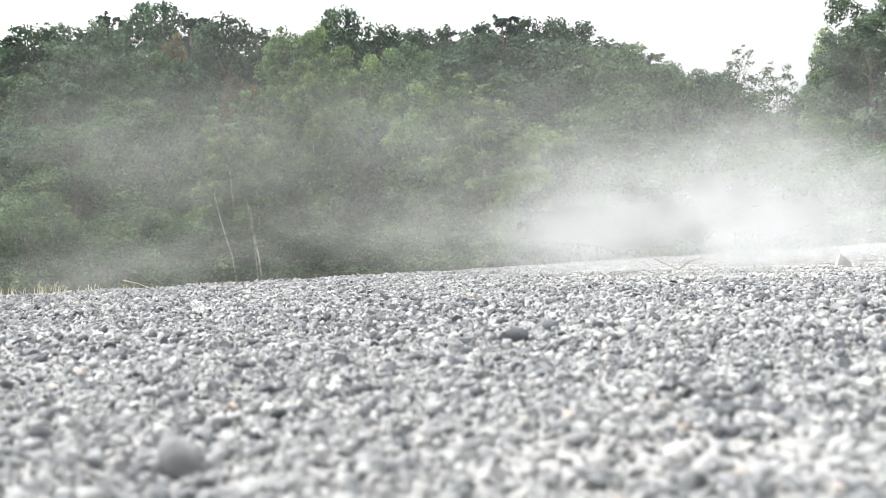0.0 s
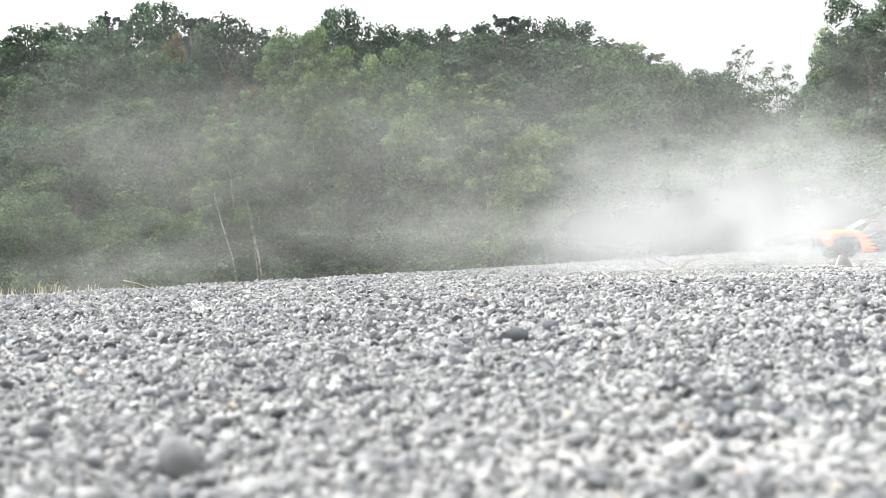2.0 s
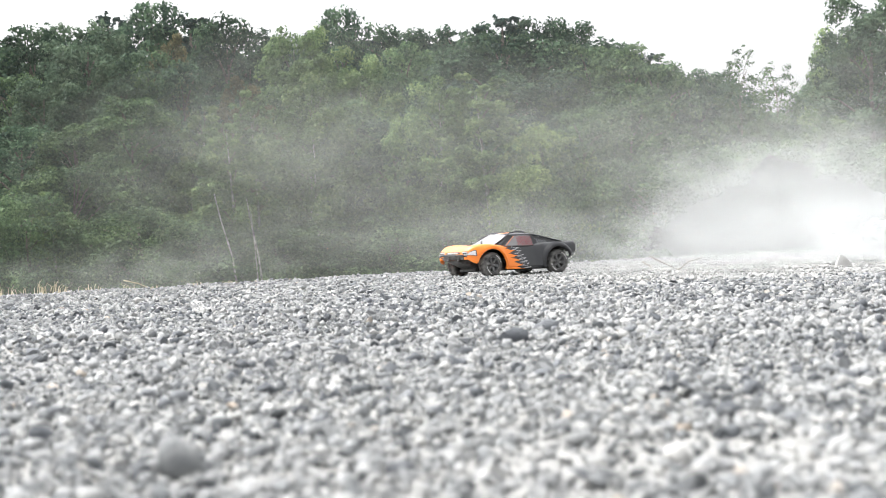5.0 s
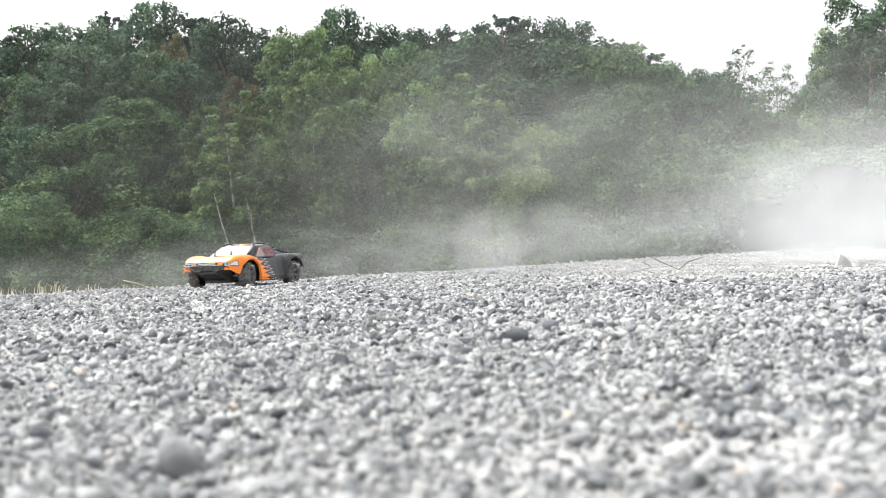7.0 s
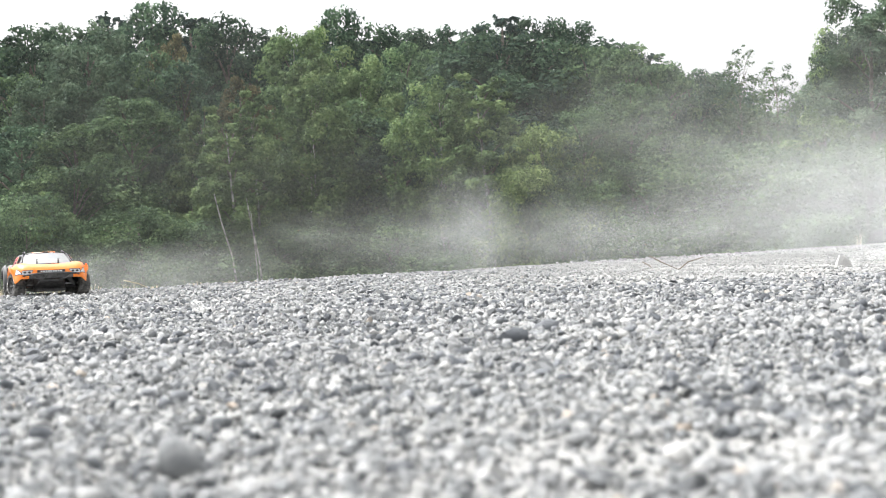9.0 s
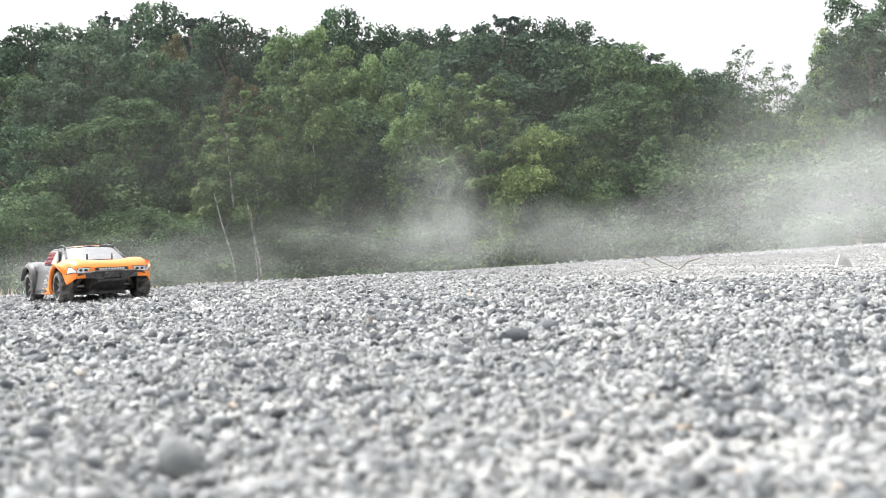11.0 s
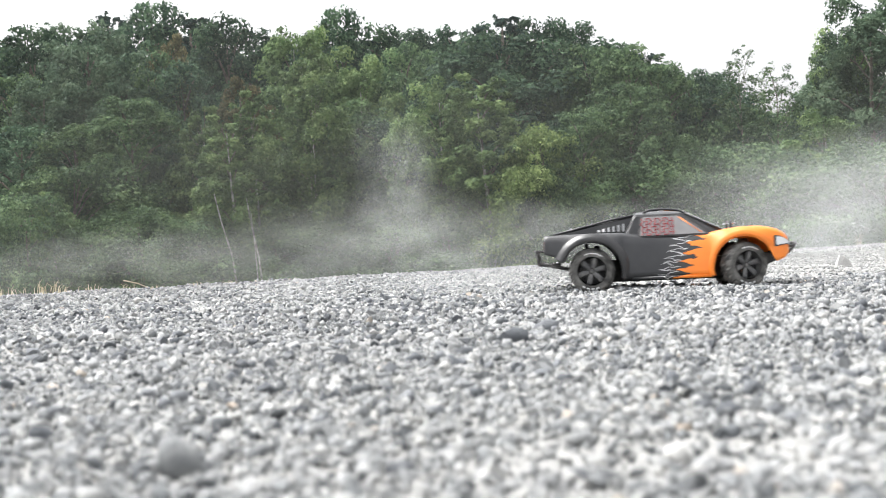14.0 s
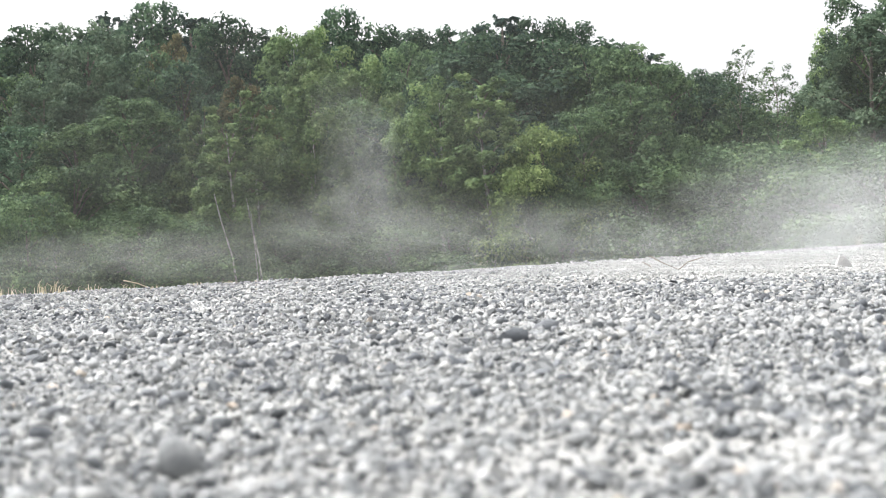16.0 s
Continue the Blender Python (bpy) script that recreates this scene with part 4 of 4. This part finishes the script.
    rear = tube("rear_bumper", [(-0.255, -0.07, 0.100), (-0.287, -0.062, 0.100), (-0.290, 0, 0.101), (-0.287, 0.062, 0.100), (-0.255, 0.07, 0.100)], 0.0034, BLACK, truck, "black tube rear bumper")
    tube("lower_bar", [(-0.235, -0.055, 0.070), (-0.282, -0.055, 0.070), (-0.285, 0, 0.070), (-0.282, 0.055, 0.070), (-0.235, 0.055, 0.070)], 0.0034, BLACK, rear)
    for y in (-0.058, -0.022, 0.022, 0.058):
        tube("upright", [(-0.287, y, 0.100), (-0.283, y * 0.95, 0.070)], 0.003, BLACK, rear)
    tube("bumper_arm", [(-0.28, -0.02, 0.072), (-0.18, -0.02, 0.05)], 0.004, BLACK, rear)
    tube("bumper_arm", [(-0.28, 0.02, 0.072), (-0.18, 0.02, 0.05)], 0.004, BLACK, rear)
    # body posts with clips
    for x, y, z in ((0.150, -0.04, 0.141), (0.150, 0.04, 0.141), (-0.17, -0.045, 0.148), (-0.17, 0.045, 0.148)):
        post = tube("body_post", [(x, y, z - 0.01), (x, y, z + 0.013)], 0.0026, BLACK, truck)
        tube("clip", [(x - 0.009, y, z + 0.006), (x + 0.007, y + 0.001, z + 0.006), (x + 0.009, y + 0.004, z + 0.008)], 0.0012, SILVER, post)
    for s in (-1, 1):
        tube("side_step", [(-0.078, s * 0.140, 0.034), (0.095, s * 0.1415, 0.034)], 0.0035, PAINT, body)


build_nose_and_tail()


def lathe(profile, segments, grooves=0):
    """Profile of (radius, y) turned round the y axis."""
    bm = bmesh.new()
    g = []
    for i in range(segments):
        w = 2 * math.pi * i / segments
        ring = []
        for k, (r, y) in enumerate(profile):
            cut = 0.0028 if grooves and 2 <= k <= len(profile) - 3 and ((i + (k // 2) * 2) % 4 == 0) else 0.0
            ring.append(bm.verts.new(((r - cut) * math.cos(w), y, (r - cut) * math.sin(w))))
        g.append(ring)
    for i in range(segments):
        a, c = g[i], g[(i + 1) % segments]
        for k in range(len(profile) - 1):
            bm.faces.new((a[k], c[k], c[k + 1], a[k + 1]))
    bmesh.ops.recalc_face_normals(bm, faces=bm.faces[:])
    return bm


def build_wheel(side):
    """A wheel whose outer face looks along side * y."""
    bm = lathe([(0.0001, 0.012 * side), (0.005, 0.012 * side), (0.0052, 0.004 * side), (0.009, 0.003 * side), (0.009, -0.012 * side), (0.0001, -0.012 * side)], 6)
    wheel = part("wheel", bm, RIM, truck, "black spoked wheel with knobbly tyre", False)
    half = 0.021
    tyre = part("tyre", lathe([(0.032, -half), (0.043, -half - 0.001), (0.0482, -half + 0.003), (0.0505, -half + 0.008), (0.051, -0.006), (0.051, 0.006), (0.0505, half - 0.008), (0.0482, half - 0.003), (0.043, half + 0.001), (0.032, half)], 72, 1), RUBBER, wheel, "dusty black knobbly tyre", False)
    for a0 in (40, 220):
        for k in range(4):
            bm = bmesh.new()
            w0, w1 = radians(a0 + k * 15), radians(a0 + k * 15 + 11)
            vs = []
            for w in np.linspace(w0, w1, 4):
                vs.append([bm.verts.new((r * math.cos(w), side * (half + 0.0016), r * math.sin(w))) for r in (0.0375, 0.0405)])
            for a, c in zip(vs, vs[1:]):
                bm.faces.new((a[0], a[1], c[1], c[0]))
            part("print_bar", bm, WHITE, tyre)
    rim = part("rim", lathe([(0.0335, -half + 0.002), (0.0335, half - 0.001), (0.0315, half), (0.030, half - 0.003), (0.029, 0.004), (0.029, -half + 0.002)], 40), RIM, wheel, "black plastic rim with six spokes")
    bm = lathe([(0.0295, -0.002), (0.0295, 0.0), (0.001, 0.0), (0.001, -0.002)], 32)
    part("rim_disc", bm, BLACK, wheel)
    for k in range(6):
        w = 2 * math.pi * k / 6
        m = Matrix.Rotation(-w, 4, "Y")
        p = [(0.006, side * 0.011, 0.0042), (0.006, side * 0.011, -0.0042), (0.031, side * 0.015, 0.0062), (0.031, side * 0.015, -0.0062), (0.006, side * 0.003, 0.0042), (0.006, side * 0.003, -0.0042), (0.031, side * 0.007, 0.0062), (0.031, side * 0.007, -0.0062)]
        bm = bm_hull(p, 0.001, 1)
        bmesh.ops.transform(bm, matrix=m, verts=bm.verts[:])
        part("spoke", bm, RIM, wheel)
    return wheel


WHEELS = [(build_wheel(s), x, s) for x in (WB, -WB) for s in (1, -1)]


# ---- drifting dust: lumpy translucent puffs, thick in the middle and fading to the rim ----
def dust_material(name, density):
    m, n, l, b = mat(name)
    n.remove(b)
    tc, xyz, o = n.new("ShaderNodeTexCoord"), n.new("ShaderNodeSeparateXYZ"), n.new("ShaderNodeObjectInfo")
    l.new(tc.outputs["Object"], xyz.inputs[0])

    def op(kind, *values):
        q = n.new("ShaderNodeMath")
        q.operation = kind
        q.use_clamp = kind == "SUBTRACT"
        for i, v in enumerate(values):
            if isinstance(v, bpy.types.NodeSocket):
                l.new(v, q.inputs[i])
            else:
                q.inputs[i].default_value = v
        return q.outputs[0]

    rho = op("ADD", op("MULTIPLY", xyz.outputs["X"], xyz.outputs["X"]), op("MULTIPLY", xyz.outputs["Z"], xyz.outputs["Z"]))
    thick = op("POWER", op("SUBTRACT", 1.0, rho), 1.6)
    shift = n.new("ShaderNodeVectorMath")
    shift.operation = "MULTIPLY_ADD"
    shift.inputs[1].default_value = (37.0, 53.0, 29.0)
    l.new(o.outputs["Random"], shift.inputs[0])
    l.new(tc.outputs["Object"], shift.inputs[2])
    t = n.new("ShaderNodeTexNoise")
    t.inputs["Scale"].default_value, t.inputs["Detail"].default_value, t.inputs["Roughness"].default_value, t.inputs["Distortion"].default_value = 1.7, 6.0, 0.58, 0.7
    l.new(shift.outputs[0], t.inputs["Vector"])
    r = ramp(n, [(0.36, (0.03, 0.03, 0.03)), (0.66, (1, 1, 1))])
    l.new(t.outputs[0], r.inputs[0])
    alpha = op("MULTIPLY", op("MULTIPLY", thick, r.outputs[0]), density)
    d, tr, clear = n.new("ShaderNodeBsdfDiffuse"), n.new("ShaderNodeBsdfTranslucent"), n.new("ShaderNodeBsdfTransparent")
    for s in (d, tr):
        s.inputs["Color"].default_value = (0.71, 0.73, 0.73, 1)
    both, mx = n.new("ShaderNodeMixShader"), n.new("ShaderNodeMixShader")
    both.inputs[0].default_value = 0.5
    l.new(d.outputs[0], both.inputs[1])
    l.new(tr.outputs[0], both.inputs[2])
    l.new(alpha, mx.inputs[0])
    l.new(clear.outputs[0], mx.inputs[1])
    l.new(both.outputs[0], mx.inputs[2])
    l.new(mx.outputs[0], n["Material Output"].inputs["Surface"])
    return m


def puff_mesh(name, density):
    bm = bmesh.new()
    bmesh.ops.create_icosphere(bm, subdivisions=3, radius=1.0)
    for v in bm.verts:
        v.co *= 1.0 - 0.16 * (0.5 + 0.5 * noise.fractal(v.co * 1.6, 1.0, 2.0, 4))
    me = bpy.data.meshes.new(name)
    bm.to_mesh(me)
    bm.free()
    me.materials.append(dust_material(name, density))
    me.polygons.foreach_set("use_smooth", np.full(len(me.polygons), True))
    return me


# "faint" carries the even lens and air haze; the other densities are dust
PUFFS = {k: puff_mesh("dust_" + k, d) for k, d in (("wake", 0.62), ("dense", 0.32), ("middle", 0.17), ("thin", 0.10), ("low", 0.055), ("veil", 0.10), ("faint", 0.028))}
DUST = []


def aim(px, py, dist):
    """Place at a bearing (0 to 1568 across, 0 to 882 down the view) and a distance."""
    level = 449.0 - (px - 784) * 0.0431
    return Vector(((px - 784) / 2277 * dist, dist, 0.1007 + (level - py) / 2277 * dist))


def puff(kind, dist, wide, high, rows, label):
    """rows: seconds, bearing across and down."""
    ob = new("dust_puff", PUFFS[kind])
    ob.scale = (wide / 2277 * dist, wide / 2277 * dist * 0.45, high / 2277 * dist)
    tagged(ob, label, "dust", group="dust over the gravel", kind="stuff")
    DUST.append((ob, [(t, Matrix.Translation(aim(px, py, dist))) for t, px, py in rows]))


def build_dust():
    rng = random.Random(11)
    u = rng.uniform
    # thick bank blown in from the right, thinning as it draws off
    for k in range(20):
        px, py = u(960, 1640), u(320, 470)
        d = u(4.4, 7.0)
        go = 190 + 170 * (1640 - px) / 600
        puff("dense" if px > 1180 else "middle", d, u(150, 260), u(70, 135), [(0.0, px, py), (4.0, px + go * 0.5, py + 6), (8.0, px + go * 1.45, py + u(10, 35)), (12.0, px + go * 2.7, py + u(25, 50)), (16.0, px + go * 3.8, py + u(35, 70))], "thick pale dust cloud billowing over the gravel")
    for k in range(4):
        px, py = 720 + k * 110, u(400, 450)
        puff("thin", u(7, 9), u(150, 220), u(70, 100), [(0.0, px, py), (4.0, px + 120, py + 10), (8.0, px + 260, py + 25), (16.0, px + 420, py + 60)], "thin pale dust haze rising from the gravel")
    for k in range(8):
        px, py = u(1120, 1620), u(230, 350)
        puff("thin", u(8, 11), u(220, 320), u(110, 170), [(0.0, px, py), (6.0, px + 150, py + 20), (16.0, px + 260, py + 60)], "thin pale dust haze rising from the gravel")
    # right-hand haze that stays
    for k in range(5):
        px, py = u(1330, 1600), u(320, 440)
        puff("thin", u(6.5, 10), u(170, 260), u(90, 150), [(0.0, px, py), (8.0, px - 10, py), (16.0, px + 20, py + 15)], "pale dust haze hanging over the gravel")
    # low bank along the rim
    for k in range(13):
        px = 20 + k * 95 + u(-40, 40)
        rim = 515 - px * 0.054
        d = float(edge_y((px - 784) / 2277 * 7)) + u(0.8, 3.0)
        py = rim - u(10, 70)
        puff("low", d, u(150, 260), u(60, 110), [(0.0, px, py), (8.0, px - u(0, 30), py + 8), (16.0, px - u(20, 70), py - 6)], "thin low dust drifting before the wood")
    for px, py in ((200, 478), (290, 470), (140, 500)):
        puff("thin", 6.2, u(110, 150), u(55, 80), [(0.0, px, py), (4.0, px + 30, py + 14), (9.0, px + 90, py + 40), (16.0, px + 150, py + 80)], "thin low dust drifting before the wood")
    # broad veil before the trees
    # four near-still puffs stand in for an even lens and air haze
    for k in range(4):
        puff("faint", 30 + k, 900, 520, [(0.0, 100 + k * 450, 300), (16.0, 60 + k * 450, 310)], "faint broad veil of haze and dust before the trees")
    # dust that draws off to the right
    for k in range(6):
        px, py = 150 + k * 250, u(220, 340)
        puff("veil", u(16, 24), u(420, 620), u(200, 300), [(0.0, px, py), (3.5, px + 90, py), (8.0, px + u(750, 950), py - 10), (16.0, px + u(1700, 2100), py - 30)], "faint broad veil of haze and dust before the trees")
    # column thrown up where the truck turned
    for dx, dy, w, h, kind in ((0, 0, 85, 120, "thin"), (-18, -70, 80, 95, "low"), (30, 50, 110, 75, "thin"), (-60, 70, 150, 65, "low"), (20, -30, 52, 90, "thin"), (-30, 30, 60, 60, "low"), (45, -55, 45, 70, "low")):
        g = 1.0 if dy > 0 else 1.25
        puff(kind, 6.6, w, h, [(0.0, 900 + dx, 640), (5.5, 890 + dx, 600), (7.0, 868 + dx, 470 + dy * 0.3), (9.0, 832 + dx, 405 + dy * 0.7), (12.5, 742 + dx, 355 + dy * g), (14.5, 692 + dx, 330 + dy * g), (16.0, 642 + dx * 1.3, 305 + dy * g * 1.2)], "pale dust column rising from the gravel")
    # trail along the truck's way
    for k in range(7):
        px = 600 + k * 105 + u(-25, 25)
        t0 = 6.6 - k * 0.35
        puff("thin" if k > 1 else "low", u(6.3, 7.4), u(75, 130), u(55, 95), [(0.0, px + 30, 620), (t0 - 0.8, px + 20, 580), (t0 + 0.4, px, 455 - k * 5), (9.0, px - 15, 430 - k * 6), (13.0, px - 60, 430 - k * 4), (16.0, px - 80, 440 - k * 3)], "low dust trail behind the truck")
    for k in range(4):
        px = 130 + k * 75
        puff("low", 6.0, u(90, 150), u(40, 75), [(0.0, px, 640), (7.4, px, 600), (8.8, px, 490), (12.0, px - 20, 455), (16.0, px - 60, 450)], "low dust trail behind the truck")
    for k in range(5):
        px, t0 = 860 + k * 160, 13.3 + k * 0.35
        puff("middle", 3.9 + 0.1 * k, u(130, 170), u(18, 26), [(0.0, px, 640), (t0, px, 600), (t0 + 0.7, px, 492 - k * 7), (16.0, px - 12, 486 - k * 8)], "pale dust skimming the wheel track")


build_dust()


# ---- what moves ----
DRIVE = [(0.0, 3.3, 6.3, 182), (1.5, 2.28, 6.12, 180), (2.0, 2.02, 6.04, 178), (2.5, 1.78, 5.96, 176.5), (3.0, 1.505, 5.88, 176.5), (3.5, 1.225, 5.79, 179), (4.0, 0.893, 5.66, 188), (4.2, 0.757, 5.6, 193), (6.5, -0.549, 5.34, 236.8), (7.5, -1.10, 5.45, 256), (8.0, -1.314, 5.40, 271), (8.5, -1.50, 5.33, 284), (9.0, -1.618, 5.21, 293), (11.5, -0.937, 3.885, 305.6), (12.0, -0.666, 3.556, 311), (12.5, -0.389, 3.29, 319), (13.0, -0.094, 3.10, 331), (13.5, 0.199, 3.01, 345), (14.0, 0.504, 2.95, 354), (14.5, 0.793, 2.929, 366), (15.0, 1.042, 2.96, 383), (15.5, 1.35, 3.1, 395), (16.0, 1.75, 3.35, 400)]
PITCH = {12.5: -0.8, 13.0: -2.0, 13.5: -0.6}
STEER = [(0.0, 0), (3.0, 6), (6.0, 12), (9.0, 14), (11.5, -6), (13.0, 4), (13.4, 8), (13.8, 24), (14.2, 22), (14.6, 14), (16.0, 8)]


def build_wheel_dust():
    """Dust that hangs behind the truck and follows its way a little later."""
    times = [r[0] for r in DRIVE]
    # the thick wake of the first straight, which stays behind once the truck turns off
    for lag, back, near, size, kind in ((0.0, 0.10, 0.36, 0.18, "dense"), (0.0, 0.17, 0.42, 0.22, "wake"), (0.0, 0.30, 0.34, 0.24, "wake"), (0.3, 0.42, 0.36, 0.28, "wake"), (0.5, 0.58, 0.42, 0.34, "wake"), (0.8, 0.8, 0.2, 0.46, "dense"), (1.1, 0.9, 0.5, 0.44, "dense")):
        rows = []
        leave = 3.4 - lag * 0.6
        for i in range(33):
            t = i * 0.5
            q = max(0.0, min(t, leave) - lag)
            x, y = (float(np.interp(q, times, [r[k] for r in DRIVE])) for k in (1, 2))
            gone = max(0.0, t - leave)
            rows.append((t, Matrix.Translation((x + back + 0.22 * gone + 0.012 * gone * gone, y - near + 0.10 * gone, 0.06 + size * 0.2 + 0.02 * gone))))
        ob = new("dust_puff", PUFFS[kind])
        ob.scale = (size * 1.3, size * 0.6, size * 0.75)
        tagged(ob, "thick pale dust wake behind the truck", "dust", group="dust over the gravel", kind="stuff")
        DUST.append((ob, rows))
    for lag, back, size, kind in ((0.05, 0.24, 0.13, "thin"), (0.25, 0.30, 0.17, "middle"), (0.55, 0.34, 0.22, "thin"), (0.9, 0.38, 0.27, "low")):
        rows = []
        for i in range(33):
            t = i * 0.5
            x, y, a = (float(np.interp(max(0.0, t - lag), times, [r[k] for r in DRIVE])) for k in (1, 2, 3))
            rows.append((t, Matrix.Translation((x - back * math.cos(radians(a)), y - back * math.sin(radians(a)), 0.02 + size * 0.15))))
        ob = new("dust_puff", PUFFS[kind])
        ob.scale = (size * 1.25, size * 0.7, size * 0.55)
        tagged(ob, "low dust kicked up behind the truck's wheels", "dust", group="dust over the gravel", kind="stuff")
        DUST.append((ob, rows))


build_wheel_dust()
FLING = []


def build_flying_stones():
    """Pebbles that the rear wheels throw up: lying, thrown, and lying again."""
    rng = np.random.default_rng(23)
    shapes = [mesh_from("pebble", *hull_stone(rng, 12), STONE) for _ in range(5)]
    times = [r[0] for r in DRIVE]
    for k, t0 in enumerate((2.1, 2.4, 3.2, 6.9, 8.3, 8.7, 11.9, 12.4, 12.9, 13.1, 13.25, 13.4, 13.6, 13.7, 13.9, 14.1, 14.2, 14.3, 14.45, 14.6, 14.75, 14.9, *(13.05 + 0.07 * q for q in range(24)))):
        x, y, a = (float(np.interp(t0, times, [r[i] for r in DRIVE])) for i in (1, 2, 3))
        c, s = math.cos(radians(a)), math.sin(radians(a))
        side = 0.12 * (-1 if k % 2 else 1) + rng.uniform(-0.03, 0.03)
        p = Vector((x - 0.2 * c - side * s, y - 0.2 * s + side * c, 0.006))
        back = rng.uniform(0.4, 1.3)
        v = Vector((-c * back + rng.normal() * 0.15, -s * back + rng.normal() * 0.15, rng.uniform(0.7, 1.7)))
        fly = 2 * v.z / 9.81
        ob = new("pebble", shapes[k % 5])
        d = float(rng.uniform(0.006, 0.013))
        ob.scale = (d, d, d * 0.8)
        tagged(ob, "small grey pebble thrown up from the gravel", "pebble", group="thrown pebbles")
        spin = rng.uniform(-60, 60, 3)
        rows = [(0.0, Matrix.Translation(p)), (t0, Matrix.Translation(p))]
        for i in range(1, 7):
            q = fly * i / 6
            rows.append((t0 + q, Matrix.Translation(p + v * q + Vector((0, 0, -4.905 * q * q))) @ pose(0, 0, 0, *(spin * i))))
        end = rows[-1][1].copy()
        end.translation.z = 0.006
        rows[-1] = (rows[-1][0], end)
        if rows[-1][0] < 15.9:
            rows.append((16.0, end))
        # one row for each film step at most
        FLING.append((ob, [r for i, r in enumerate(rows) if i == 0 or frame(r[0]) > frame(rows[i - 1][0])]))


build_flying_stones()


def motions():
    walk(truck, [(t, pose(x, y, -0.006 + (0.004 if t in PITCH else 0), 0, PITCH.get(t, 0), a)) for t, x, y, a in DRIVE])
    way = np.cumsum([0.0] + [math.hypot(b[1] - a[1], b[2] - a[2]) for a, b in zip(DRIVE, DRIVE[1:])])
    times = [r[0] for r in DRIVE]
    for wheel, x, s in WHEELS:
        rows = []
        for i in range(161):
            t = i * 0.1
            roll = math.degrees(float(np.interp(t, times, way)) / WR)
            turn = float(np.interp(t, [a for a, _ in STEER], [b for _, b in STEER])) if x > 0 else 0
            rows.append((t, pose(x, s * TY, AXLE, 0, roll, turn)))
        walk(wheel, rows)
    for puff_ob, rows in DUST:
        walk(puff_ob, rows)
    for pebble, rows in FLING:
        walk(pebble, rows)


motions()
